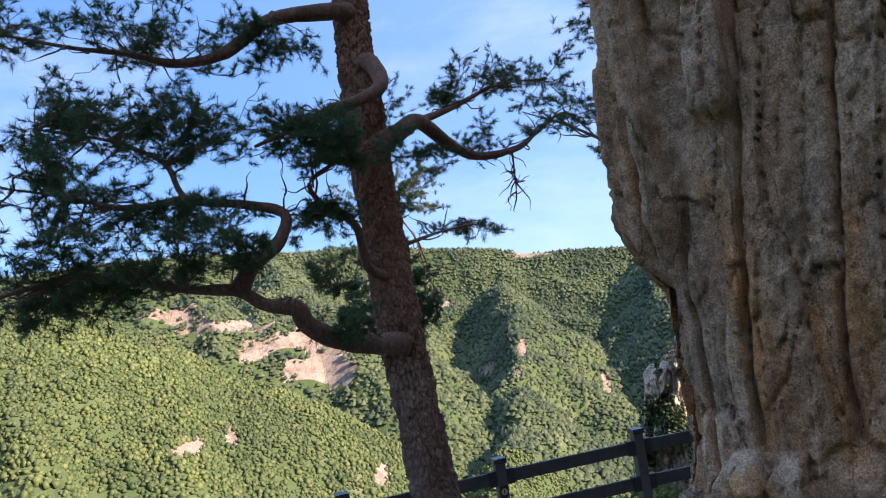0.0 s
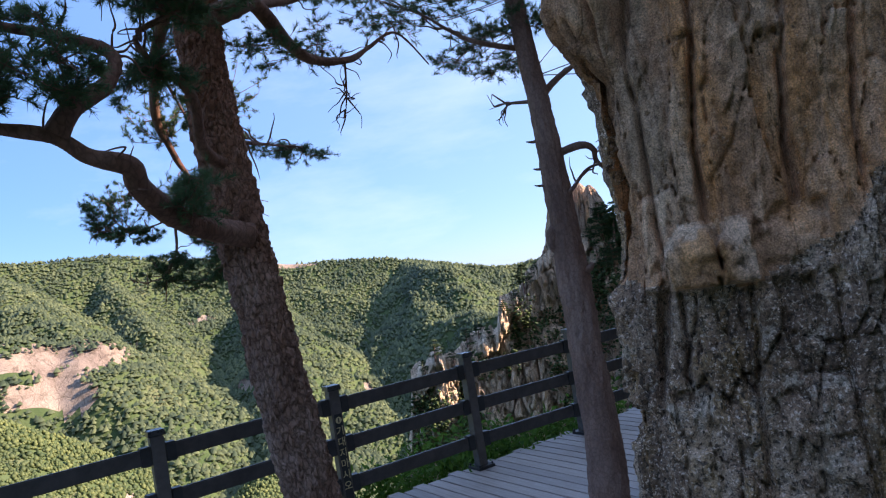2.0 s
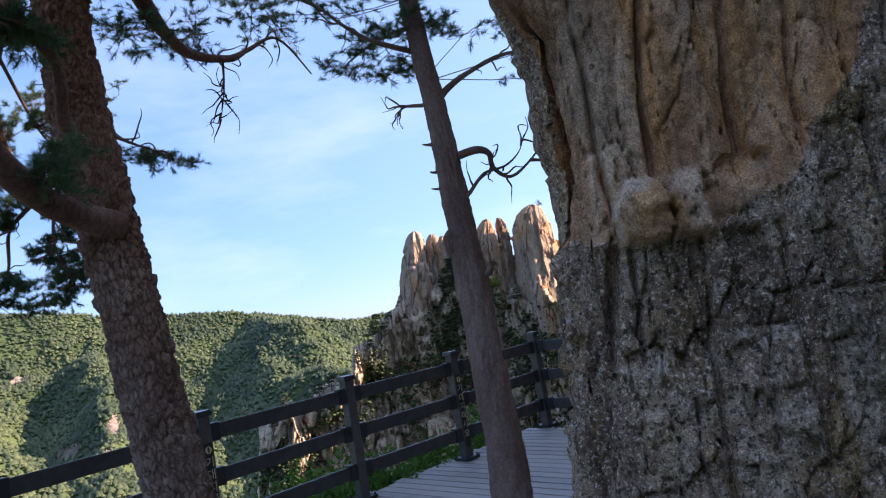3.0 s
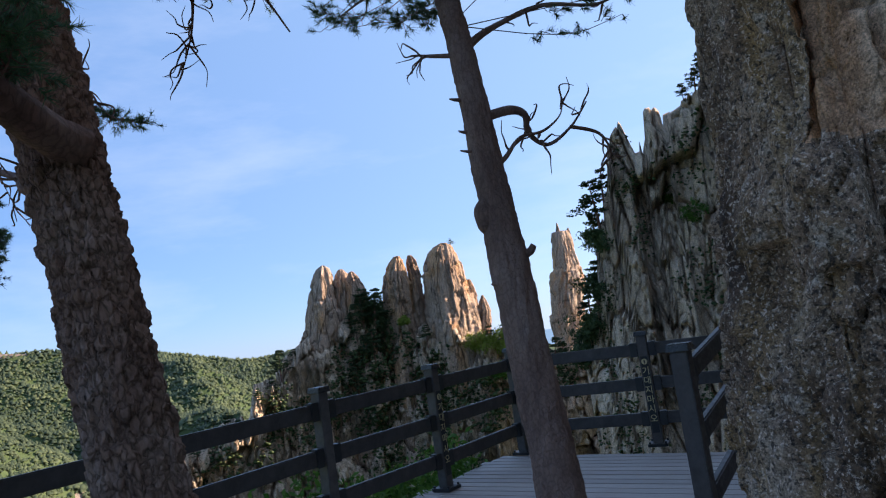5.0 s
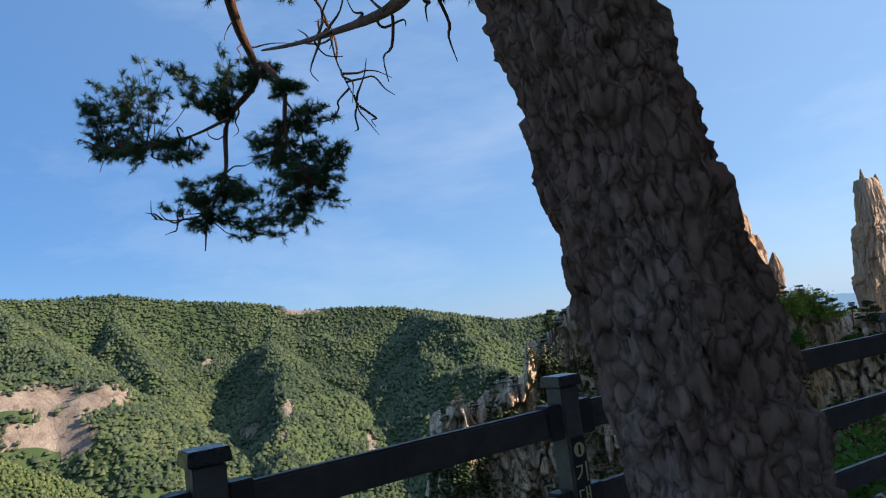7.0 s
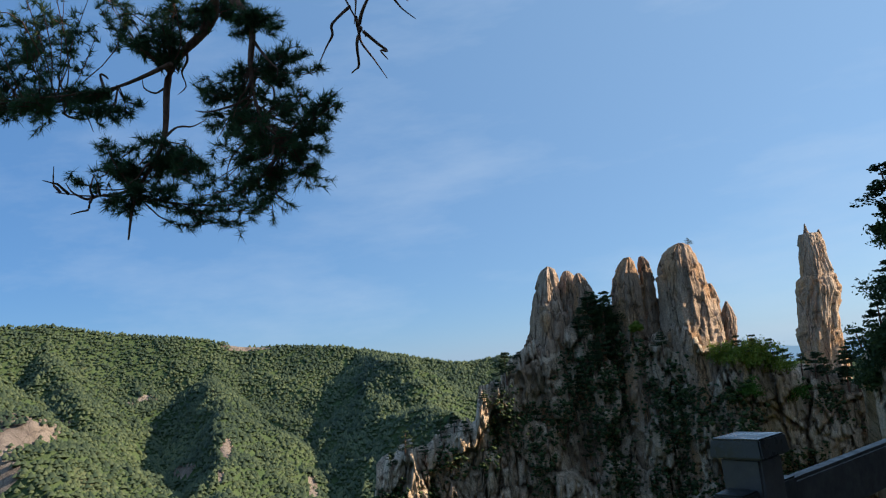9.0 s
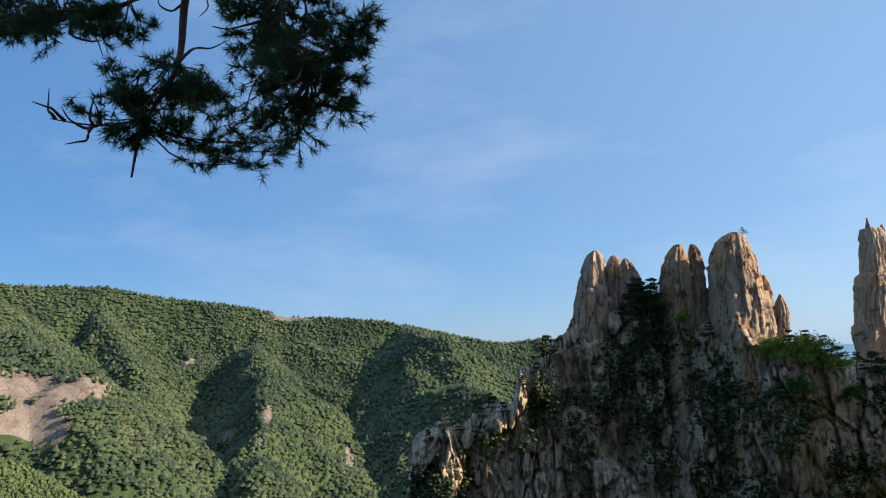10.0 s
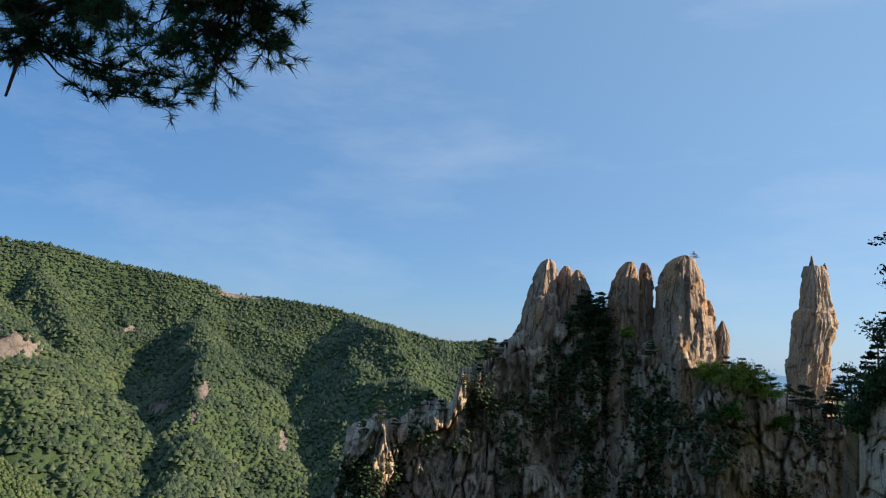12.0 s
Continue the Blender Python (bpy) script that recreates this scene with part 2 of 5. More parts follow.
M_GROUND = ground_material()
M_BARK = bark_material("plated_bark", (0.18, 0.10, 0.073), (0.32, 0.19, 0.14), (0.42, 0.285, 0.225), 24, 1.0, 0.5, (0.42, 0.185, 0.11))
M_LIMB = bark_material("reddish_bark", (0.17, 0.085, 0.06), (0.26, 0.13, 0.09), (0.32, 0.185, 0.135), 22, 0.6)
M_SLIM = bark_material("smooth_bark", (0.21, 0.125, 0.095), (0.33, 0.205, 0.158), (0.43, 0.295, 0.235), 34, 0.8, 0.28)


def painted(name, a, b, rough):
    m, nt, bs = material(name, rough)
    col = ramp(nt, noise_tex(nt, 9, 7, (1, 1, 1), 0.7), [(0.35, a), (0.65, b)])
    nt.links.new(col, bs.inputs["Base Color"])
    r = ramp(nt, noise_tex(nt, 30, 4), [(0.3, (rough - 0.12,) * 3), (0.7, (rough + 0.15,) * 3)])
    nt.links.new(r, bs.inputs["Roughness"])
    bump(nt, bs, noise_tex(nt, 70, 4), 0.25, 0.003)
    return m


def wood_material(name, a, b):
    m, nt, bs = material(name, 0.6)
    info = nt.nodes.new("ShaderNodeObjectInfo")
    col = ramp(nt, noise_tex(nt, 3, 8, (1, 14, 14), 0.7), [(0.3, a), (0.7, b)])
    col = mix(nt, 0.6, col, ramp(nt, info.outputs["Random"], [(0, (0.7, 0.7, 0.72)), (1, (1.15, 1.12, 1.1))]), "MULTIPLY")
    nt.links.new(col, bs.inputs["Base Color"])
    bump(nt, bs, noise_tex(nt, 5, 6, (1, 20, 20)), 0.4, 0.004)
    return m


M_POST = painted("grey_brown_post_paint", (0.075, 0.064, 0.058), (0.125, 0.108, 0.098), 0.55)
M_RAIL = painted("dark_rail_paint", (0.045, 0.039, 0.036), (0.08, 0.07, 0.064), 0.5)
M_CAP = painted("dark_cap", (0.03, 0.029, 0.03), (0.055, 0.053, 0.055), 0.28)
M_BRACKET = painted("black_bracket", (0.02, 0.02, 0.02), (0.035, 0.035, 0.035), 0.45)
M_DECK = wood_material("weathered_deck", (0.29, 0.24, 0.205), (0.44, 0.375, 0.33))
M_PLATE, _, _ = material("sign_black", 0.5, color=(0.02, 0.02, 0.02))
M_LETTER, _, _ = material("sign_letters", 0.6, color=(0.62, 0.52, 0.28))


# ---- numeric noise ----
def hsh(*ks):
    h = np.zeros(np.broadcast(*ks).shape, dtype=np.uint64) + np.uint64(0x9E3779B97F4A7C15)
    with np.errstate(over="ignore"):
        for k in ks:
            h = (h ^ np.asarray(k).astype(np.int64).astype(np.uint64)) * np.uint64(0xBF58476D1CE4E5B9)
            h ^= h >> np.uint64(29)
        h = h * np.uint64(0x94D049BB133111EB)
        h ^= h >> np.uint64(32)
    return (h & np.uint64(0xFFFFFF)).astype(np.float64) / 0xFFFFFF


def vnoise(x, y, z=0.0, seed=0):
    x, y, z = np.broadcast_arrays(np.asarray(x, float), np.asarray(y, float), np.asarray(z, float))
    i, j, k = np.floor(x), np.floor(y), np.floor(z)
    u, v, w = x - i, y - j, z - k
    u, v, w = (a * a * (3 - 2 * a) for a in (u, v, w))
    out = 0
    for a in (0, 1):
        for b in (0, 1):
            for c in (0, 1):
                out = out + hsh(i + a, j + b, k + c, np.array(seed)) * (u if a else 1 - u) * (v if b else 1 - v) * (w if c else 1 - w)
    return out * 2 - 1


def fbm(x, y, z=0.0, seed=0, octs=4):
    s, amp, f = 0, 1.0, 1.0
    for o in range(octs):
        s = s + amp * vnoise(x * f, y * f, np.asarray(z) * f, seed + o * 17)
        amp, f = amp * 0.5, f * 2.03
    return s


def blocks(u, z, wide, high, seed, crack=0.12, warp=1.0):
    """Jointed rock: angular upright blocks of that width and height, each with its own depth and tilt, cracks between."""
    u, z = np.broadcast_arrays(np.asarray(u, float), np.asarray(z, float))
    cu = u / wide + 0.2 * warp * vnoise(u / wide * 0.7, z / high * 0.7, 0, seed)
    cz = z / high + 0.15 * warp * vnoise(u / wide, z / high, 0, seed + 5)
    iu, iz = np.floor(cu), np.floor(cz)
    best = np.full(u.shape, 9.0)
    second = np.full(u.shape, 9.0)
    val = np.zeros(u.shape)
    for a in (-1, 0, 1):
        shift = hsh(iu + a, np.array(seed + 1))
        for b in (-1, 0, 1):
            ku, kz = iu + a, iz + b
            du = ku + 0.5 + 0.7 * (hsh(ku, kz, np.array(seed + 2)) - 0.5) - cu
            dz = kz + 0.5 + 0.8 * (hsh(ku, kz, np.array(seed + 3)) - 0.5) + (shift - 0.5) * 0.5 - cz
            d = np.maximum(np.abs(du), np.abs(dz) * 0.9) + 0.25 * (np.abs(du) + np.abs(dz))
            h = hsh(ku, kz, np.array(seed + 11)) - 0.5 - du * (hsh(ku, kz, np.array(seed + 7)) - 0.5) * 1.1 - dz * (hsh(ku, kz, np.array(seed + 8)) - 0.5) * 0.7
            near = d < best
            second = np.where(near, best, np.minimum(second, d))
            val = np.where(near, h, val)
            best = np.minimum(best, d)
    return val - np.clip(1 - (second - best) / (crack * 1.2), 0, 1) * 0.55


# ---- mesh helpers ----
def grid_mesh(name, P, close_u=False, smooth=False):
    """P: an array rows x columns x 3."""
    nr, nc = P.shape[:2]
    idx = np.arange(nr * nc).reshape(nr, nc)
    if close_u:
        idx = np.concatenate([idx, idx[:, :1]], 1)
    a, b, c, d = idx[:-1, :-1], idx[:-1, 1:], idx[1:, 1:], idx[1:, :-1]
    quads = np.stack([a, b, c, d], -1).reshape(-1, 4)
    return raw_mesh(name, P.reshape(-1, 3), quads, smooth)


def raw_mesh(name, verts, faces, smooth=False):
    me = bpy.data.meshes.new(name)
    n = faces.shape[1]
    me.vertices.add(len(verts))
    me.vertices.foreach_set("co", np.ascontiguousarray(verts, dtype=np.float32).ravel())
    me.loops.add(faces.size)
    me.loops.foreach_set("vertex_index", np.ascontiguousarray(faces, dtype=np.int32).ravel())
    me.polygons.add(len(faces))
    me.polygons.foreach_set("loop_start", np.arange(0, faces.size, n, dtype=np.int32))
    me.update(calc_edges=True)
    if smooth:
        me.polygons.foreach_set("use_smooth", np.ones(len(faces), dtype=bool))
    return me


def mesh_object(name, me, mat, parent=None, label=""):
    ob = new(name, me)
    if not me.materials:
        me.materials.append(mat)
    if parent:
        ob.parent = parent
    if label:
        ob["label"] = label
    return ob


def part(name, bm, mat, parent, label=""):
    me = bpy.data.meshes.new(name)
    bm.to_mesh(me)
    bm.free()
    return mesh_object(name, me, mat, parent, label)


def box_bm(size, centre=(0, 0, 0), bevel=0.0):
    bm = bmesh.new()
    bmesh.ops.create_cube(bm, size=1.0, matrix=Matrix.Translation(centre) @ Matrix.Diagonal((*size, 1)))
    if bevel:
        bmesh.ops.bevel(bm, geom=bm.edges[:], offset=bevel, segments=2, affect="EDGES")
    return bm


def empty(name, m):
    ob = new(name)
    ob.matrix_world = m
    return ob


def tube(points, radii, sides=10, rough=0.0, seed=0, sub=6):
    """A tapering limb along a smoothed line of points."""
    p = np.array(points, float)
    r = np.array(radii, float)
    n = len(p)
    t = np.linspace(0, n - 1, (n - 1) * sub + 1)
    i = np.clip(t.astype(int), 0, n - 2)
    f = (t - i)[:, None]
    p0, p1, p2, p3 = p[np.maximum(i - 1, 0)], p[i], p[i + 1], p[np.minimum(i + 2, n - 1)]
    q = 0.5 * (2 * p1 + (p2 - p0) * f + (2 * p0 - 5 * p1 + 4 * p2 - p3) * f ** 2 + (3 * p1 - p0 - 3 * p2 + p3) * f ** 3)
    rr = np.interp(t, np.arange(n), r)
    d = np.gradient(q, axis=0)
    d /= np.linalg.norm(d, axis=1)[:, None] + 1e-9
    side = np.cross(d, np.array([0.31, 0.17, 0.93]))
    side /= np.linalg.norm(side, axis=1)[:, None] + 1e-9
    up = np.cross(d, side)
    a = np.linspace(0, 2 * np.pi, sides, endpoint=False)
    ring = side[:, None, :] * np.cos(a)[None, :, None] + up[:, None, :] * np.sin(a)[None, :, None]
    P = q[:, None, :] + ring * rr[:, None, None]
    if rough:
        k = 1 + rough * fbm(P[..., 0] * 9 + seed, P[..., 1] * 9, P[..., 2] * 6, seed, 3)
        P = q[:, None, :] + ring * (rr[:, None] * k)[..., None]
    return P, q, d


def tube_mesh(name, points, radii, sides=10, rough=0.0, seed=0, sub=6):
    P, q, d = tube(points, radii, sides, rough, seed, sub)
    end = np.repeat(q[-1:, None, :], sides, 1)
    start = np.repeat(q[:1, None, :], sides, 1)
    return grid_mesh(name, np.concatenate([start, P, end]), True, True)


# ---- the plan: the railing's line ----
POSTS = [(-3.09, 4.63), (-2.253, 5.91), (-1.424, 7.188), (-0.558, 8.412), (0.329, 9.496), (1.217, 10.684)]
END_POSTS = [(2.542, 10.073), (3.89, 9.45)]
UX, UY = 0.58, 0.8146


def uv(x, y):
    dx, dy = x + 1.424, y - 7.188
    return dx * UX + dy * UY, dx * UY - dy * UX


def uv_point(u, v, z=0.0):
    return Vector((-1.424 + u * UX + v * UY, 7.188 + u * UY - v * UX, z))


# ---- the ground: one sheet from the deck to the horizon ----
SKY_AZ = [-180, -100, -75, -64, -57.5, -54, -50.4, -45.3, -42.3, -36.2, -31.7, -28, -24.3, -19.7, -16.5, -14.5, -12, -9, -5, 2, 20, 60, 180]
SKY_EL = [4, 5, 5.6, 6.1, 6.0, 5.6, 5.25, 5.2, 4.5, 3.6, 2.6, 2.3, 1.85, 0.75, -0.1, -0.35, -0.1, -0.6, -2.4, -4.5, -4.5, 2, 4]
HILL_AZ = [-180, -100, -80, -71.6, -68.2, -64.7, -61, -57.3, -53.4, -49.5, -45.4, -43, -40.4, -36, -30, 180]
HILL_EL = [6, 7, 6.0, 3.9, 3.3, 1.8, -0.1, -3.4, -5.2, -7.4, -10.4, -12.2, -15.6, -19, -23, -23]
# crests of the spurs: bearing, distance and elevation as seen from the deck, and the fall of their sides
SPURS = [
    (0.78, [(-34, 1130, 2.7), (-35.2, 1000, 0.3), (-33.4, 850, -2.4), (-33.8, 760, -4.6), (-34.6, 640, -8.3), (-35.6, 560, -11.0), (-37.8, 460, -15.0)]),
    (0.85, [(-45.5, 1120, 4.6), (-44.6, 1000, 2.2), (-43.4, 890, -0.6), (-43.2, 790, -4.0), (-44.2, 700, -8.0)]),
    (0.68, [(-23.5, 1120, 1.8), (-20, 960, 0.2), (-17.5, 850, -2.5), (-15.5, 760, -5.5), (-13.5, 650, -10)]),
    (0.8, [(-80, 780, 5.2), (-64, 745, 4.4), (-57.4, 710, 2.9), (-55.3, 700, 1.8), (-52.6, 690, 0.2), (-49.6, 680, -0.9), (-46.6, 665, -1.3), (-45.6, 650, -2.4), (-45.2, 640, -7.0)]),
    (0.60, [(-53, 1120, 5.2), (-52, 960, 3.2), (-50, 850, 1.2), (-48, 780, -0.6)]),
]


def crest_height(x, y, fall, line):
    """The height of a ridge's sides below its crest line."""
    out = np.full(np.shape(x), -400.0)
    p = [(-1 + r * math.sin(radians(a)), 5 + r * math.cos(radians(a)), 1.4 + r * math.tan(radians(e))) for a, r, e in line]
    for (ax, ay, ah), (bx, by, bh) in zip(p[:-1], p[1:]):
        dx, dy = bx - ax, by - ay
        t = np.clip(((x - ax) * dx + (y - ay) * dy) / (dx * dx + dy * dy), 0, 1)
        d = np.hypot(x - ax - t * dx, y - ay - t * dy)
        out = np.maximum(out, ah + (bh - ah) * t - fall * np.sqrt(d * d + 36) + fall * 6)
    return out


def ground_height(x, y):
    u, v = uv(x, y)
    r = np.hypot(x + 1, y - 5)
    az = np.degrees(np.arctan2(x + 1, y - 5))
    inside = -0.45 + np.clip(v - 4.2, 0, 60) * 0.62
    out = -0.45 - np.clip(-v - 1.0, 0, None) * 1.05 - np.clip(-v - 1.6, 0, 8) * 0.9
    far_end = -0.45 - np.clip(u - 4.6, 0, None) * 0.75
    z = np.where(v < 0, out, np.minimum(inside, np.where(u > 4.6, far_end, inside)))
    z = np.where((v < 0) & (u > 4.6), np.minimum(out, far_end), z)
    z = z + fbm(x * 0.35, y * 0.35, 0, 3) * np.clip((r - 7) * 0.05, 0, 1.2) * (v < 0)
    floor = -185 + 12 * fbm(x * 0.006, y * 0.006, 0, 5)
    z = np.maximum(z, floor)
    # the near hill
    hz = 1.4 + 470 * np.tan(np.radians(np.interp(az, HILL_AZ, HILL_EL)))
    up = np.clip((r - 150) / 320, 0, 1)
    down = np.clip((r - 470) / 260, 0, 1)
    rib = 0.55 - np.abs(fbm(az * 0.11 + r * 0.004, r * 0.006, 0, 9, 4))
    hill = floor + (hz - floor) * (up ** 0.9) * (1 - down * 0.9) + 34 * rib * np.clip(up * 2, 0, 1) * (1 - up) ** 0.8
    # the main ridge with its spurs and gullies
    R = 1120 + 40 * vnoise(az * 0.05, 0, 0, 21)
    t = np.clip((r - 430) / (R - 430), 0, 1)
    top = 1.4 + R * np.tan(np.radians(np.interp(az, SKY_AZ, SKY_EL)))
    main = floor + (top - floor) * t ** 2.5
    wx, wy = x + 9 * fbm(x * 0.012, y * 0.012, 0, 31, 3), y + 9 * fbm(x * 0.012, y * 0.012, 5.0, 33, 3)
    for fall, line in SPURS:
        main = np.maximum(main, crest_height(wx, wy, fall, line))
    gully = np.abs(fbm(x * 0.0085, y * 0.0085, 0, 41, 4))
    main = main + (7 - 30 * gully) * np.clip(4 * t * (1 - t), 0, 1) ** 0.7
    main = np.minimum(main, 1.4 + r * np.tan(np.radians(np.interp(az, SKY_AZ, SKY_EL))) - 8 * (1 - t))
    back = np.clip((r - R) / 900, 0, 1)
    main = np.where(r > R, top - back * (top + 130), main)
    beyond = np.clip((r - 2400) / 1400, 0, 1)
    main = np.where(r > 2400, -130 - beyond * 60, main)
    away = np.clip((r - 130) / 80, 0, 1)
    return np.where(r > 130, np.maximum(z, np.maximum(hill, main) * away + z * (1 - away)), z)


SLABS = [(-51.4, -1.8, 4.2, 1.0), (-47, -2.3, 2.6, 1.0), (-50, -4.2, 2.8, 1.2), (-48.7, -5.3, 1.4, 0.9), (-55, -2.2, 1.5, 0.6), (-55.3, 0.4, 1.5, 0.25), (-56.5, 0.2, 3.0, 0.5), (-60.5, 1.5, 2.2, 0.45),
         (-39.2, -0.6, 1.3, 0.35), (-32.6, 2.6, 1.7, 0.45), (-36.8, -6.3, 0.7, 0.5), (-33.7, -4.8, 0.4, 0.7), (-34.3, -7.2, 0.3, 0.8), (-60.7, -8.3, 1.3, 0.5), (-57.5, -8.0, 0.5, 0.8), (-46.5, -13, 0.5, 0.8), (-27.6, -8.6, 0.35, 0.9)]


def bare(x, y, z):
    """How bare the slope is: 1 on open rock."""
    az = np.degrees(np.arctan2(x + 1.7, y - 5.6))
    el = np.degrees(np.arctan2(z - 1.4, np.hypot(x + 1.7, y - 5.6)))
    n = fbm(x * 0.02, y * 0.02, z * 0.03, 61, 4)
    m = np.zeros_like(az)
    for a, e, w, h in SLABS:
        m = np.maximum(m, 1.6 - np.hypot((az - a) / w, (el - e) / h) + n * 0.5)
    # a patch of scrub in the middle of the great slab
    m = m - 1.3 * np.clip(1.5 - np.hypot((az + 52.4) / 1.3, (el + 2.8) / 0.5), 0, 1)
    return m


az = np.radians(np.concatenate([np.arange(-180, -80, 4), np.arange(-80, 22, 0.22), np.arange(22, 180, 4)]))
rr = np.concatenate([np.linspace(0.02, 12, 25), np.geomspace(12.8, 130, 40), np.linspace(140, 1250, 150), np.geomspace(1300, 4600, 26)])
GX, GY = -1 + np.sin(az)[None, :] * rr[:, None], 5 + np.cos(az)[None, :] * rr[:, None]
GZ = ground_height(GX, GY)
me = grid_mesh("ground", np.stack([GX, GY, GZ], -1), True, True)
ground = mesh_object("ground", me, M_GROUND)
me.materials.append(M_BALD)
B = bare(GX, GY, GZ)
R2 = np.hypot(GX + 1, GY - 5)
fb = (B[:-1] > 0.55) & (R2[:-1] > 250) & (R2[:-1] < 1300)
me.polygons.foreach_set("material_index", fb.astype(np.int32).ravel())
tagged(ground, "steep forested mountain valley with bare pinkish rock slabs", "mountain", kind="structure")


def far_hills():
    """The farthest hills; haze is put into their pale blue colour and faint glow."""
    b = np.linspace(-30, 40, 240)
    top = -1.15 + 0.22 * fbm(b * 0.35, 0.4, 0, 51, 4) - 0.02 * np.abs(b - 6)
    r = np.array([4300, 4330, 4500])[:, None]
    el = np.stack([np.full_like(b, -6.0), top, np.full_like(b, -5.0)])
    A = np.radians(b)[None, :]
    P = np.stack([np.sin(A) * r, np.cos(A) * r, 1.4 + r * np.tan(np.radians(el))], -1)
    m, nt, bs = material("haze_blue_glow", 1.0, color=(0.16, 0.22, 0.28), spec=0.0)
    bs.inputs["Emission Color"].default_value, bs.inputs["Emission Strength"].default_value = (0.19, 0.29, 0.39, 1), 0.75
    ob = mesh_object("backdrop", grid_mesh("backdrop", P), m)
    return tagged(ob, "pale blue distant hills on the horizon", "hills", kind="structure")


far_hills()

# ---- woods on the far slopes ----
def icosa():
    bm = bmesh.new()
    bmesh.ops.create_icosphere(bm, subdivisions=1, radius=1)
    v = np.array([p.co[:] for p in bm.verts])
    f = np.array([[w.index for w in q.verts] for q in bm.faces])
    bm.free()
    return v, f


ICO_V, ICO_F = icosa()


def clumps(name, centres, sizes, mat, flat=0.8, jag=0.35, seed=0, parent=None, shape=None):
    """Many small ragged leaf masses in one mesh."""
    rng = np.random.default_rng(seed)
    n = len(centres)
    bv, bf = shape or (ICO_V, ICO_F)
    k = 1 + jag * rng.uniform(-1, 1, (n, len(bv), 1))
    s = np.asarray(sizes)[:, None, None] * np.array([1, 1, flat])[None, None, :]
    V = centres[:, None, :] + bv[None] * k * s
    F = bf[None] + (np.arange(n) * len(bv))[:, None, None]
    return mesh_object(name, raw_mesh(name, V.reshape(-1, 3), F.reshape(-1, 3)), mat, parent)


OCT_V = np.array([(1, 0, 0), (-1, 0, 0), (0, 1, 0), (0, -1, 0), (0, 0, 1), (0, 0, -1)], float)
OCT_F = np.array([(0, 2, 4), (2, 1, 4), (1, 3, 4), (3, 0, 4), (2, 0, 5), (1, 2, 5), (3, 1, 5), (0, 3, 5)])
rng = np.random.default_rng(4)
for near_r, far_r, N, lo, hi, shape in ((170, 340, 14000, 0.8, 1.8, None), (340, 520, 42000, 0.8, 1.9, (OCT_V, OCT_F)), (520, 1240, 120000, 1.6, 3.4, (OCT_V, OCT_F[:4]))):
    wa = np.radians(rng.uniform(-80, 4, N))
    wr = np.sqrt(rng.uniform(near_r ** 2, far_r ** 2, N))
    wx, wy = -1 + np.sin(wa) * wr, 5 + np.cos(wa) * wr
    wz = ground_height(wx, wy)
    keep = bare(wx, wy, wz) < 0.75 + 0.35 * rng.uniform(-1, 1, N)
    wx, wy, wz = wx[keep], wy[keep], wz[keep]
    ws = lo + (hi - lo) * rng.uniform(0, 1, len(wx)) ** 1.6
    woods = clumps("far_woods", np.stack([wx, wy, wz + ws * 0.6], -1), ws, M_FOREST_HAZED if near_r > 500 else M_FOREST, 1.1, 0.45, 5, None, shape)
    tagged(woods, "dense sunlit green woods covering the far slopes", "woods", kind="stuff")


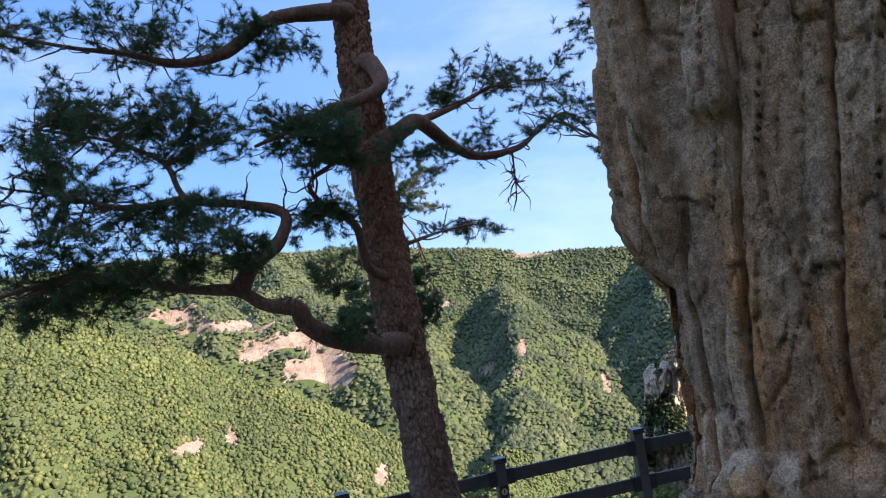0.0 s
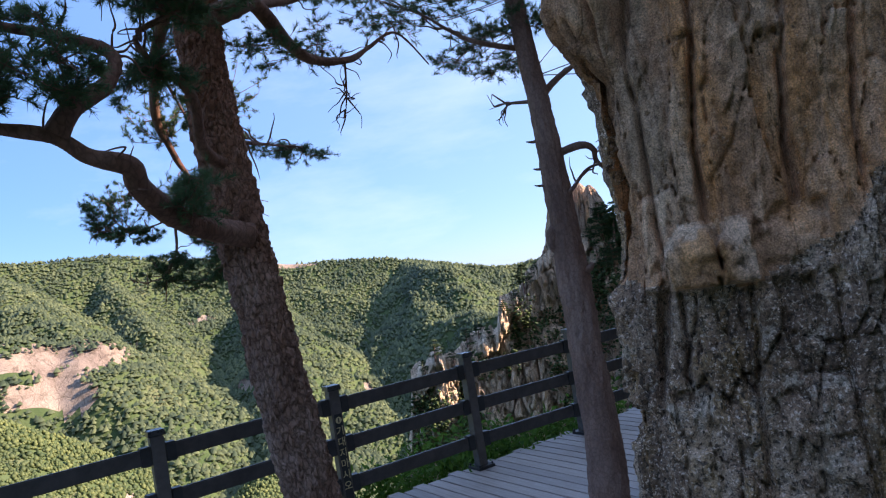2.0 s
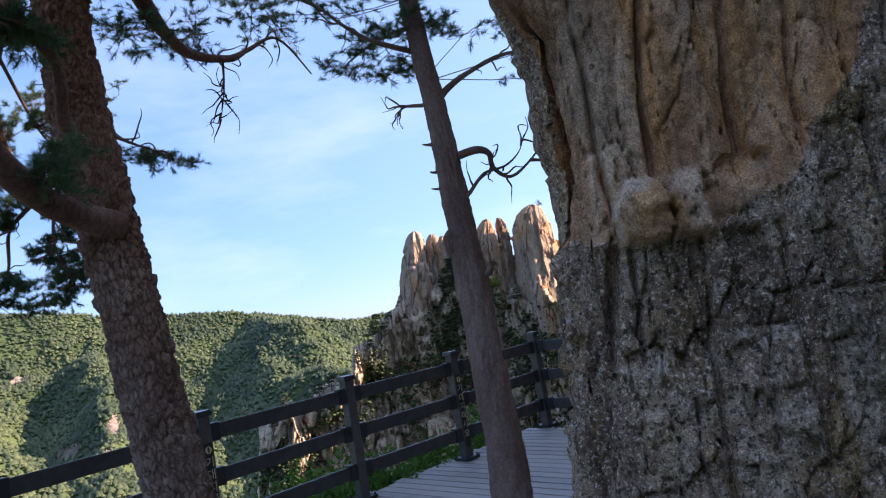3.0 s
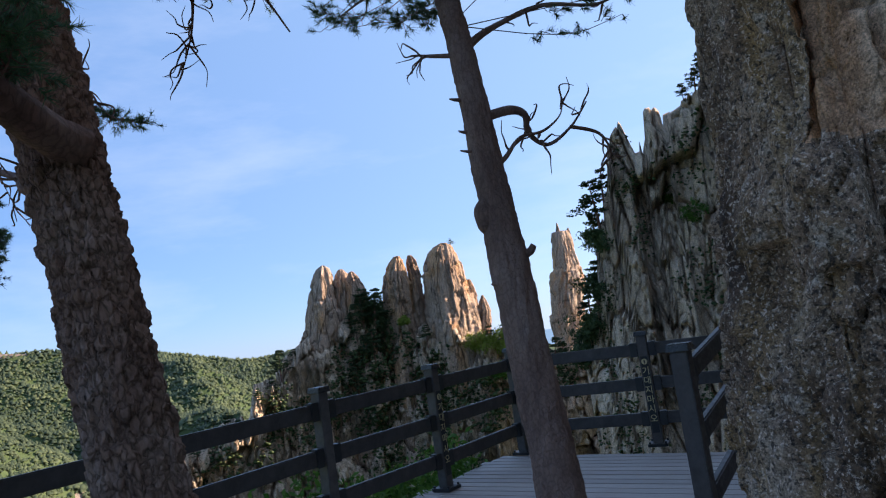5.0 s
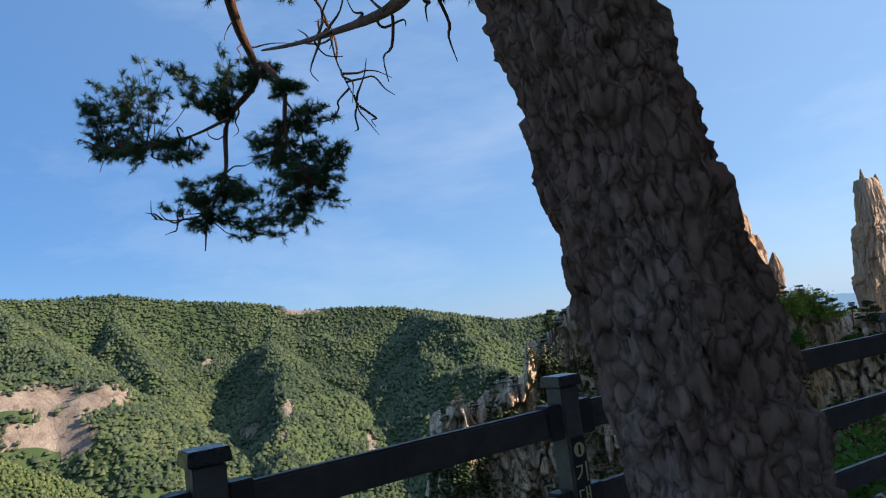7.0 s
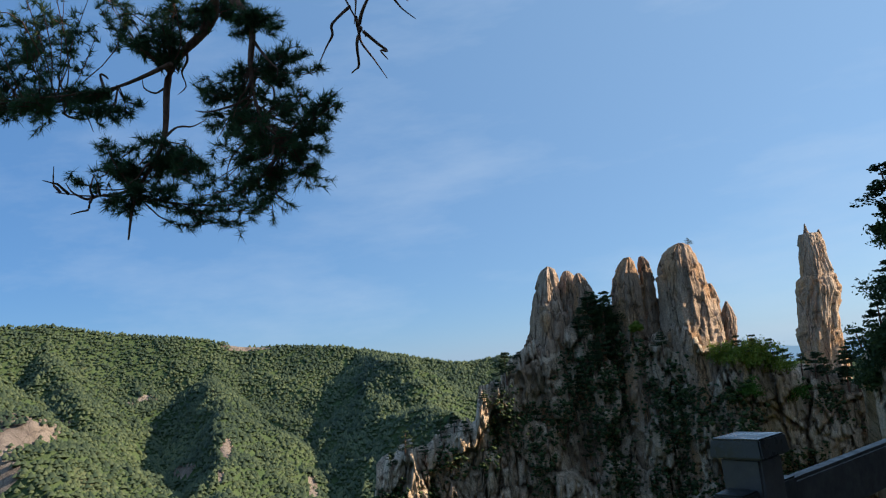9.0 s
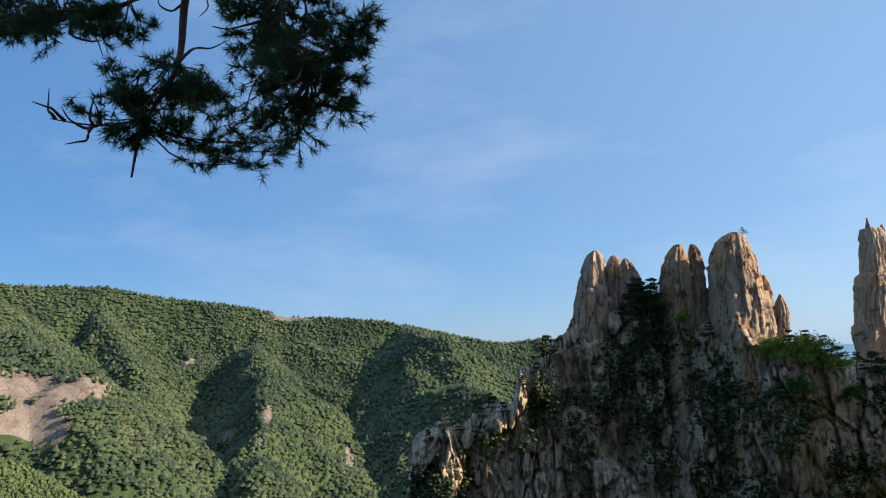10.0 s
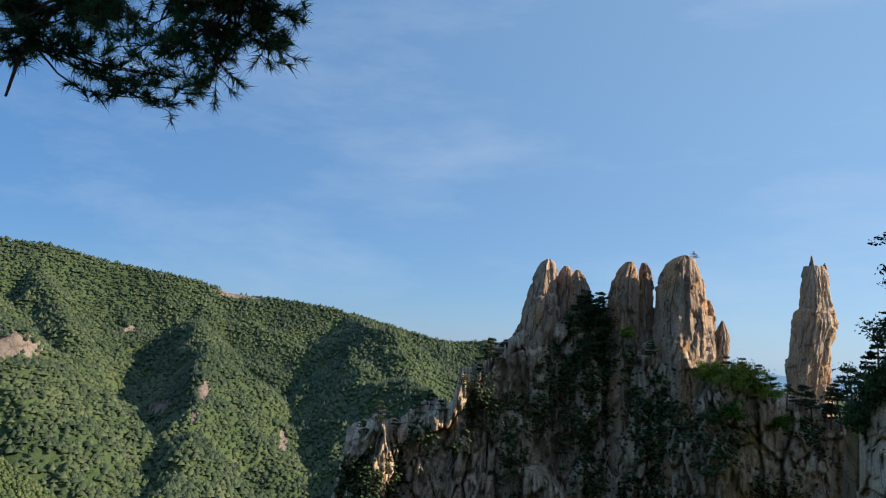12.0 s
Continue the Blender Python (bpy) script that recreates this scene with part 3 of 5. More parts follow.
# ---- crags ----
def relief(name, az0, az1, tops, dist, low, depth, wide, high, seed, mat, lean=0.12, nu=420, nz=220, eye=(-1.0, 4.5, 1.45), thick=14.0):
    """A jointed rock wall standing round the viewpoint: its crest by bearing, its depth by blocks, closed behind."""
    a = np.linspace(az0, az1, nu)
    d0 = np.interp(a, [p[0] for p in dist], [p[1] for p in dist])
    el = np.interp(a, [p[0] for p in tops], [p[1] for p in tops])
    s = np.cumsum(np.concatenate([[0], np.radians(np.diff(a)) * d0[1:]]))
    notch = blocks(s, s * 0, wide * 1.3, 1e3, seed + 91, 0.02) * high * 0.22
    ztop = eye[2] + d0 * np.tan(np.radians(el)) + notch + vnoise(s / wide * 1.7, 0, 0, seed) * high * 0.06
    f = np.linspace(0, 1, nz)[:, None]
    Z = low + (ztop - low)[None, :] * f
    S = np.repeat(s[None, :], nz, 0)
    S = S + 0.02 * wide * fbm(S / wide * 0.5, Z / high, 0, seed + 2) + 0.03 * Z
    D = blocks(S, Z, wide * 2.6, high * 1.8, seed + 60, 0.02, 0.3) * depth * 1.1 + blocks(S, Z, wide * 0.9, high * 0.9, seed, 0.05, 0.3) * depth * 0.9 + blocks(S, Z, wide * 0.36, high * 0.34, seed + 40, 0.08, 0.3) * depth * 0.46 + blocks(S, Z, wide * 0.14, high * 0.13, seed + 80, 0.1, 0.3) * depth * 0.2
    D += fbm(S / wide * 0.3, Z / high * 0.3, 0, seed + 7) * depth * 0.6
    rad = d0[None, :] + lean * (Z - low) - D
    edge = np.clip(np.minimum(a - az0, az1 - a) / 1.5, 0, 1)[None, :]
    rad = rad + (1 - edge) ** 2 * depth * 2
    A = np.radians(a)[None, :]
    P = np.stack([eye[0] + np.sin(A) * rad, eye[1] + np.cos(A) * rad, Z], -1)
    rows = [P]
    for k, (back, dz) in enumerate(((0.15, 0.03), (0.5, -0.08), (1.0, -0.5), (1.1, -1.0))):
        rb = rad[-1:] + thick * back
        zb = ztop[None, :] + dz * (ztop - low)[None, :]
        rows.append(np.stack([eye[0] + np.sin(A) * rb, eye[1] + np.cos(A) * rb, zb], -1))
    return mesh_object(name, grid_mesh(name, np.concatenate(rows)), mat), P


def far_point(az, dy, el=0.0):
    """A place dy metres ahead at that bearing and elevation."""
    return -1.72 + dy * math.tan(radians(az)), 5.65 + dy, 1.4 + dy / math.cos(radians(az)) * math.tan(radians(el))


def pillar(name, dy, rows, seed, mat, slab=1.0, n=150, m=190):
    """A jointed rock pillar; rows, from its foot to its top: elevation, and the bearings of its two edges."""
    ed = [(far_point(a, dy), far_point(b, dy), far_point((a + b) / 2, dy, e)) for e, a, b in rows]
    zk = np.array([-25.0] + [q[2][2] for q in ed])
    xa, xb = np.array([q[0][0] for q in ed]), np.array([q[1][0] for q in ed])
    ck, wk = np.concatenate([[(xa[0] + xb[0]) / 2], (xa + xb) / 2]), np.concatenate([[(xb[0] - xa[0]) * 0.6], (xb - xa) / 2])
    f = (np.linspace(0, 1, m) ** 0.75)[:, None]
    z = zk[0] + (zk[-1] - zk[0]) * f
    c, w = np.interp(z, zk, ck), np.interp(z, zk, wk)
    th = np.linspace(0, 2 * np.pi, n, endpoint=False)[None, :]
    turn = 0.45 + 0.35 * float(hsh(np.array(seed), np.array(5)))
    k = (np.abs(np.cos(th - turn)) ** 6 + np.abs(np.sin(th - turn)) ** 6) ** (-1 / 6)
    px, py = np.cos(th) * k, np.sin(th) * k
    px, py = px / np.abs(px).max(), py / np.abs(px).max()
    wide = float(wk[len(wk) // 2])
    zz, aa = np.repeat(z, n, 1), np.repeat(th * wide * 1.1, m, 0)
    D = blocks(aa, zz, slab * 1.5, slab * 6, seed, 0.03, 0.3) * 0.55 + blocks(aa, zz, slab * 0.6, slab * 2.4, seed + 20, 0.06, 0.3) * 0.38 + blocks(aa, zz, slab * 0.24, slab * 0.8, seed + 30, 0.1, 0.3) * 0.16 + fbm(aa / slab * 1.3, zz / slab * 0.5, 0, seed + 4) * 0.06
    D = D * slab * np.clip(w / wide, 0.15, 1)
    X = c + px * (w + D - 0.06 * slab)
    Y = 5.65 + dy + py * np.clip(w, wide * 0.35, None) * 1.1 + np.sin(th) * D
    P = np.stack([X, Y, zz], -1)
    cap = np.repeat(P[-1:].mean(1, keepdims=True), n, 1)
    cap[..., 2] += 0.05
    return mesh_object(name, grid_mesh(name, np.concatenate([P, cap]), True), mat)


EYE2 = (-1.72, 5.65, 1.4)
# crest past bearing 20 is unseen, added to throw shade on the ridge
massif, MASSIF_P = relief("rock_ridge", -25, 42, [(-25, -20), (-23.2, -13), (-22.6, -9.4), (-20.6, -7.2), (-17, -6.4), (-14.4, -5.7), (-13.8, -2.9), (-11.7, -2.6), (-10.3, -1.8), (-9, -0.5), (-4, 1.5), (-2, 2.0), (1, 0.5), (5, -1.2), (6.3, -2.2), (9.8, -4.4), (14, -4.6), (17, -3), (20, 3), (24, 6), (27, 8), (30, 10), (33, 11), (42, 11)],
                          [(-25, 59), (-14, 58.5), (-8, 60.5), (6, 61), (12, 70), (20, 80), (30, 76), (42, 62)], -42, 2.4, 2.3, 6.0, 3, M_CLIFF, 0.05, 660, 220, EYE2, 12)
tagged(massif, "shaded grey cliff ridge of jointed upright rock columns", "cliff", kind="structure")

TOWER_GROUP = "rock towers on the ridge"


def tower(label, pieces, dy):
    x, y, z = far_point((pieces[0][1][0][1] + pieces[0][1][0][2]) / 2, dy)
    base = tagged(empty("rock_tower", Matrix.Translation((x, y, -25))), label, "rock tower", TOWER_GROUP)
    for k, (seed, rows, slab) in enumerate(pieces):
        ob = pillar("pillar", dy + 0.7 * (k % 2), rows, seed, M_TOWER, slab)
        ob.parent = base
        ob.matrix_parent_inverse = base.matrix_world.inverted()
    return base


tower("pale granite tower with a rounded leaning top", [
    (11, [(-8, -10.8, -5.6), (-1.3, -10.1, -5.8), (2.5, -9.3, -6.0), (4.8, -8.75, -6.2), (6.0, -8.3, -6.4), (6.5, -7.9, -6.6), (6.75, -7.4, -7.0)], 1.0),
    (12, [(-8, -7.1, -4.9), (2, -6.9, -5.0), (5, -6.5, -5.15), (5.9, -6.2, -5.3), (6.25, -5.95, -5.55)], 0.7),
    (13, [(-8, -6.1, -3.5), (2, -5.7, -3.7), (4.5, -5.4, -4.0), (5.5, -5.25, -4.35), (5.95, -5.05, -4.7)], 0.75)], 65.6)
tower("narrow twin granite tower with a cleft", [
    (21, [(-8, -3.1, 0.2), (1, -2.7, 0.1), (4, -2.35, 0.0), (5.2, -2.15, -0.1), (6.2, -1.6, -0.25), (6.7, -1.15, -0.55)], 0.8),
    (22, [(-8, -0.7, 1.4), (3, -0.4, 1.1), (5.4, -0.15, 0.85), (6.2, -0.1, 0.7), (6.65, 0.0, 0.4)], 0.6)], 66.2)
tower("broad granite tower with a sheer warm sunlit side", [
    (31, [(-8, 0.4, 5.9), (0, 0.8, 5.3), (3.5, 1.15, 4.9), (5.5, 1.35, 4.6), (6.5, 1.8, 4.3), (7.0, 2.3, 4.05), (7.25, 2.8, 3.6)], 1.0),
    (32, [(-8, 3.8, 6.1), (1, 4.1, 5.65), (3.2, 4.45, 5.3), (3.9, 4.65, 5.05)], 0.6)], 65.6)
tower("small orange granite pinnacle beside the tower", [(41, [(-8, 4.8, 6.9), (-0.7, 5.0, 6.15), (1.1, 5.2, 6.4), (1.9, 5.5, 6.2), (2.4, 5.8, 6.0)], 0.6)], 65.8)
tower("slender free-standing granite needle in warm sunlight", [
    (51, [(-6, 10.2, 12.6), (-3, 10.55, 12.45), (-0.5, 10.4, 12.9), (0.9, 10.5, 13.1), (2.5, 10.65, 13.5), (3.2, 10.75, 13.35), (3.5, 11.1, 13.3), (4.6, 11.2, 13.1), (6.1, 11.4, 12.9), (6.55, 11.5, 12.75)], 1.1),
    (52, [(-6, 11.3, 12.6), (5, 11.6, 12.4), (6.6, 11.8, 12.2), (7.3, 11.95, 12.05)], 0.5),
    (53, [(-6, 11.9, 13.2), (5, 12.3, 13.05), (6.3, 12.6, 12.98), (6.75, 12.78, 12.9)], 0.5)], 114.4)

EYE3 = (0.25, 3.08, 1.5)
# crest past bearing 36 is unseen, raised to keep the sun off the deck
cliff, CLIFF_P = relief("cliff", 11.5, 62, [(11.5, -4), (13.2, 0.5), (14.0, 4.8), (15.4, 8.2), (16.2, 13), (17.3, 15.0), (18.1, 12.2), (18.9, 12.4), (19.2, 14.8), (21.5, 15.0), (24.6, 17.3), (26.5, 19.1), (30.7, 22), (36, 30), (45, 40), (62, 44)],
                        [(11.5, 46), (16, 42), (22, 40), (30, 33), (62, 20)], -16, 1.7, 1.9, 9.0, 61, M_CLIFF, 0.1, 430, 240, EYE3, 20)
tagged(cliff, "tall shaded grey cliff of upright jointed rock", "cliff", kind="structure")


# ---- the rock beside the path ----
def near_rock():
    # above 4.6 m the rock is out of view, raised to shade the limbs
    zs = np.concatenate([np.linspace(-0.6, 4.6, 360), np.linspace(4.65, 11, 40)])
    # plan line of the rock, from the back round the corner and along the front
    line = np.array([(5.5, 8.8), (4.2, 8.2), (3.0, 7.2), (2.15, 6.3), (1.74, 5.75), (1.66, 5.35), (1.53, 4.85), (1.47, 4.55), (1.60, 4.41), (2.05, 4.41), (2.55, 4.42), (3.2, 4.28), (4.2, 4.1), (6.0, 3.6), (9.0, 2.6)])
    seg = np.concatenate([[0], np.cumsum(np.linalg.norm(np.diff(line, axis=0), axis=1))])
    s = np.concatenate([np.linspace(0, 4.2, 40), np.linspace(4.23, 8.3, 460), np.linspace(8.4, seg[-1], 60)])
    X, Y = np.interp(s, seg, line[:, 0]), np.interp(s, seg, line[:, 1])
    for _ in range(10):
        X[1:-1], Y[1:-1] = (X[:-2] + X[1:-1] * 2 + X[2:]) / 4, (Y[:-2] + Y[1:-1] * 2 + Y[2:]) / 4
    tx, ty = np.gradient(X), np.gradient(Y)
    ln = np.hypot(tx, ty)
    nx, ny = ty / ln, -tx / ln
    S, Z = np.meshgrid(s, zs)
    # F runs along the front from the corner, in metres; below F = 1.5 is the narrow side
    F = S - 4.739
    wob = 0.018 * fbm(S * 1.2, Z * 1.1, 0, 71, 4) + 0.006 * fbm(S * 9, Z * 7, 0, 72, 3)
    up = np.clip(Z - 2.3, 0, 1.6)
    G = F + wob - 0.13 * up * np.clip((F - 1.7) / 0.15, 0, 1)
    ledge = 1.82 + np.clip(F - 2.05, 0, 0.7) * 0.75 + 0.03 * fbm(S * 4, 0, 0, 73)
    above = 1 / (1 + np.exp(-(Z - ledge) / 0.02))
    # columns above: uneven widths, rounded faces, open joints between
    edges = np.array([-3.2, -2.3, -1.5, -0.9, -0.45, -0.1, 0.2, 0.48, 0.74, 1.0, 1.27, 1.46, 1.61, 1.715, 1.885, 2.20, 2.42, 2.74, 3.02, 3.4, 3.75, 4.2, 4.8, 5.5, 6.4, 7.4, 9.0, 12.0])
    k = np.clip(np.searchsorted(edges, G) - 1, 0, len(edges) - 2)
    lo_e, hi_e = edges[k], edges[k + 1]
    fu = np.clip((G - lo_e) / (hi_e - lo_e), 0, 1)
    gap = np.minimum(G - lo_e, hi_e - G)
    open_ = 0.5 + 0.5 * vnoise(k * 3.7, Z * 1.3, 0, 74)
    column = np.clip(1 - (2 * fu - 1) ** 2, 0, 1) ** 0.45 * np.clip((hi_e - lo_e) * 0.18, 0.015, 0.055) + (hsh(k, np.array(75)) - 0.5) * 0.07
    column = column - np.clip(1 - gap / (0.008 + 0.012 * open_), 0, 1) * (0.02 + 0.07 * open_)
    column = column + blocks(G, Z, 0.13, 0.7, 86, 0.03, 0.5) * 0.055 + blocks(G, Z + wob, 0.055, 0.22, 96, 0.06, 0.5) * 0.024
    # rougher foot below, split by a few upright joints
    foot = blocks(G, Z + wob, 0.30, 0.5, 76, 0.03, 0.5) * 0.085 + blocks(G + 0.03 * Z, Z + wob, 0.12, 0.2, 78, 0.05, 0.5) * 0.05 + blocks(G, Z, 0.05, 0.08, 98, 0.1) * 0.018
    for f0, tilt, z0, z1, wide, deep in ((1.70, 0.17, 1.35, 1.85, 0.028, 0.10), (1.76, 0.03, 1.35, 1.82, 0.012, 0.05), (2.0, 0.06, 0.7, 1.84, 0.014, 0.05), (2.26, -0.03, 0.9, 1.95, 0.012, 0.045), (2.62, 0.05, 0.3, 2.2, 0.014, 0.05), (1.56, 0.0, 0.2, 1.4, 0.012, 0.04)):
        line_ = f0 + tilt * (Z - 1.8) + wob
        foot = foot - deep * np.clip(1 - np.abs(F - line_) / wide, 0, 1) ** 0.6 * np.clip((Z - z0) / 0.05, 0, 1) * np.clip((z1 - Z) / 0.05, 0, 1)
    foot = foot + 0.045 / (1 + np.exp((Z - 1.38 - 0.05 * np.sin(F * 9)) / 0.018)) * np.clip((2.4 - F) / 0.3, 0, 1) + 0.05 * np.clip((1.3 - Z) / 1.2, 0, 1)
    D = above * (column - 0.05 - 0.035 * np.exp(-((Z - ledge - 0.3) / 0.2) ** 2)) + (1 - above) * foot
    # the broken pale ledge: two blocks with a flat top
    for f0, f1, zt, proud in ((1.715, 1.90, 2.05, 0.125), (1.905, 2.04, 2.06, 0.105), (2.05, 2.30, 2.08, 0.03), (1.62, 1.70, 1.93, 0.02)):
        slope = zt - np.clip((f0 + 0.07 - F) / 0.07, 0, 1) * 0.09 + 0.02 * wob
        jag = wob + 0.02 * blocks(F * 0.6, Z, 0.05, 0.07, 87, 0.02)
        inb = np.clip((F + jag - f0) / 0.008, 0, 1) * np.clip((f1 - F - jag) / 0.008, 0, 1) * np.clip((slope - Z) / 0.025, 0, 1) * np.clip((Z - 1.80) / 0.02, 0, 1)
        D = D * (1 - inb) + inb * (proud - 0.09 * np.clip((Z - zt + 0.11) / 0.11, 0, 1) + 0.035 * blocks(F + 0.5 * Z, Z, 0.075, 0.07, 84, 0.04))
    # the boss and the nose that overhang higher up
    D += 0.11 * np.clip((Z - 3.27 - 1.6 * (G - 1.80) ** 2) / 0.05, 0, 1) * np.clip((G - 1.72) / 0.02, 0, 1) * np.clip((1.89 - G) / 0.02, 0, 1)
    D += (0.10 * np.clip((Z - 2.68) / 0.28, 0, 1) ** 0.6 - 0.05 * np.clip((Z - 3.3) / 0.7, 0, 1)) * np.clip((1.70 - G) / 0.06, 0, 1) * np.clip((G - 0.6) / 0.4, 0, 1)
    D += 0.03 * fbm(S * 2.2, Z * 1.2, 0, 79) + (0.010 * fbm(S * 11, Z * 7, 0, 80, 3) + 0.006 * fbm(S * 34, Z * 26, 0, 81, 2)) * (1.5 - above * 0.5)
    D -= 0.05 * np.clip((F - 1.0) / 0.2, 0, 1) * np.clip((1.68 - F) / 0.08, 0, 1) * np.clip((2.95 - Z) / 0.3, 0, 1)
    D += np.clip(F / 0.3, 0, 1) * np.clip((1.15 - F) / 0.3, 0, 1) * (0.035 + 0.05 * np.clip((1.6 - Z) / 0.7, 0, 1)) * np.clip((2.4 - Z) / 0.3, 0, 1)
    D += 0.35 * fbm(S * 0.4, Z * 0.3, 0, 83) * np.clip(np.abs(S - 6.8) - 1.6, 0, 1)
    P = np.stack([X[None, :] + nx[None, :] * D, Y[None, :] + ny[None, :] * D, Z], -1)
    back = np.stack([X[None, :] * 0 + 6.5, Y[None, :] * 0 + 6.5, np.full((1, len(s)), 11.3)], -1)
    me = grid_mesh("rock_face", np.concatenate([P, back]))
    ob = mesh_object("rock_face", me, M_ROCK_NEAR)
    me.materials.append(M_ROCK_DARK)
    me.materials.append(M_ROCK_PALE)
    ft = 0.09 * fbm(S * 3, Z * 3, 0, 85, 5)[:-1, :-1]
    zc, lc, fc = Z[:-1, :-1] + ft, ledge[:-1, :-1], F[:-1, :-1] + ft
    idx = np.where(zc < lc, 1, 0)
    idx = np.where((fc > 2.5) & (zc < 1.9 + 1.6 * (fc - 2.35)), 1, idx)
    fq, zq = F[:-1, :-1] + 0.15 * ft, Z[:-1, :-1] + 0.15 * ft
    idx = np.where((fq > 1.70) & (fq < 2.03) & (zq > 1.80) & (zq < 2.05 - np.clip(1.79 - fq, 0, 1) * 1.2), 2, idx)
    idx = np.where((fc < 1.35) & (zc < 4.2), 1, idx)
    full = np.zeros((len(zs), len(s) - 1), np.int32)
    full[:-1] = idx
    me.polygons.foreach_set("material_index", full.ravel())
    return tagged(ob, "brown fluted rock face with a pale broken ledge above dark lichen-grown stone", "rock", kind="structure")


near_rock()

# unseen mountainside behind, added and raised to keep the sun off the platform
wallside, _ = relief("unseen_mountain_side", 62, 200, [(62, 46), (74, 50), (80, 52), (104, 52), (110, 22), (125, 6), (200, 2)], [(62, 13), (90, 10), (150, 9), (200, 14)], -2, 1.2, 1.6, 5, 95, M_CLIFF, 0.25, 160, 60, (0.5, 3.0, 1.5), 10)
tagged(wallside, "unseen grey rocky mountainside added behind the stair to shade the platform", "cliff", kind="structure")

# ---- deck and stair ----
DECK = new("deck")
tagged(DECK, "weathered grey-brown timber deck of narrow planks", "deck", kind="structure")
PL_W, PL_GAP = 0.142, 0.014
plank_mesh = {}


def plank(length):
    key = round(length, 1)
    if key not in plank_mesh:
        bm = box_bm((key, PL_W - PL_GAP, 0.035), (0, 0, -0.0175), 0.004)
        me = bpy.data.meshes.new("plank")
        bm.to_mesh(me)
        bm.free()
        me.materials.append(M_DECK)
        plank_mesh[key] = me
    return plank_mesh[key]


deck_rows = int((4.45 + 7.6) / PL_W)
DU = Vector((UX, UY, 0))
DV = Vector((UY, -UX, 0))
turn_deck = math.atan2(DV.y, DV.x)
for i in range(deck_rows):
    u = -7.55 + i * PL_W
    right = 4.6 if u < -1.0 else 6.2
    v0 = -0.14 + 0.02 * math.sin(i * 2.3)
    ln = right - v0
    ob = new("plank", plank(ln))
    ob.parent = DECK
    ob.matrix_world = Matrix.Translation(uv_point(u, (v0 + right) / 2, 0.004 * math.sin(i * 7.1) * 0.5)) @ Matrix.Rotation(turn_deck, 4, "Z")
bm = bmesh.new()
for v in (-0.05, 1.5, 3.0, 4.4):
    b2 = box_bm((11.9, 0.09, 0.16))
    me = bpy.data.meshes.new("joist_tmp")
    b2.to_mesh(me)
    b2.free()
    me.transform(Matrix.Translation(uv_point(-1.6, v, -0.12)) @ Matrix.Rotation(math.atan2(DU.y, DU.x), 4, "Z"))
    bm.from_mesh(me)
    bpy.data.meshes.remove(me)
part("joists", bm, M_RAIL, DECK)

stair = new("stair")
tagged(stair, "short flight of timber steps down to the deck", "stair", kind="structure")
STEP_DIR = Vector((0.995, -0.09, 0)).normalized()
for k in range(8):
    c = Vector((1.42, 1.74, 0)) + STEP_DIR * (k * 0.235 + 0.12)
    bm = box_bm((0.30, 1.5, 0.05), (0, 0, -0.025), 0.006)
    st = part("step", bm, M_DECK, stair)
    st.matrix_world = Matrix.Translation((c.x, c.y, 0.165 * (k + 1))) @ Matrix.Rotation(math.atan2(STEP_DIR.y, STEP_DIR.x), 4, "Z")
for side in (-0.72, 0.72):
    bm = box_bm((2.5, 0.05, 0.2), (0, 0, 0), 0.005)
    st = part("stringer", bm, M_RAIL, stair)
    st.matrix_world = Matrix.Translation((2.45, 1.66 + side, 0.62)) @ Matrix.Rotation(math.atan2(STEP_DIR.y, STEP_DIR.x), 4, "Z") @ Matrix.Rotation(-math.atan(0.165 / 0.235), 4, "Y")

# ---- railing ----
POST_H = 1.13


def cap_bm():
    bm = box_bm((0.132, 0.132, 0.045), (0, 0, POST_H + 0.0225), 0.004)
    for v in bm.verts:
        if v.co.z > POST_H + 0.03:
            v.co.x *= 0.93
            v.co.y *= 0.93
    return bm


def make_post(height=POST_H):
    p = new("railing_post")
    part("shaft", box_bm((0.1, 0.1, height), (0, 0, height / 2), 0.006), M_POST, p)
    part("cap", cap_bm(), M_CAP, p, "dark flat post cap")
    part("base_plate", box_bm((0.2, 0.2, 0.03), (0, 0, 0.019), 0.004), M_BRACKET, p, "black steel base plate")
    for sx in (-0.08, 0.08):
        for sy in (-0.08, 0.08):
            bm = bmesh.new()
            bmesh.ops.create_cone(bm, cap_ends=True, segments=6, radius1=0.011, radius2=0.011, depth=0.02, matrix=Matrix.Translation((sx, sy, 0.044)))
            part("bolt", bm, M_BRACKET, p)
    return tagged(p, "square grey-brown timber railing post with a dark cap", "railing post", "posts of the railing")


RAIL_Z = (0.99, 0.635, 0.28)
TURN = math.atan2(UY, UX)
first = make_post()
first.matrix_world = Matrix.Translation((*POSTS[0], 0)) @ Matrix.Rotation(TURN, 4, "Z")
post_obs = [first]
for p in POSTS[1:]:
    post_obs.append(copy_thing(first, Matrix.Translation((*p, 0)) @ Matrix.Rotation(TURN, 4, "Z")))
END_TURN = math.atan2(END_POSTS[0][1] - POSTS[-1][1], END_POSTS[0][0] - POSTS[-1][0])
for p in END_POSTS:
    post_obs.append(copy_thing(first, Matrix.Translation((*p, 0)) @ Matrix.Rotation(END_TURN, 4, "Z")))


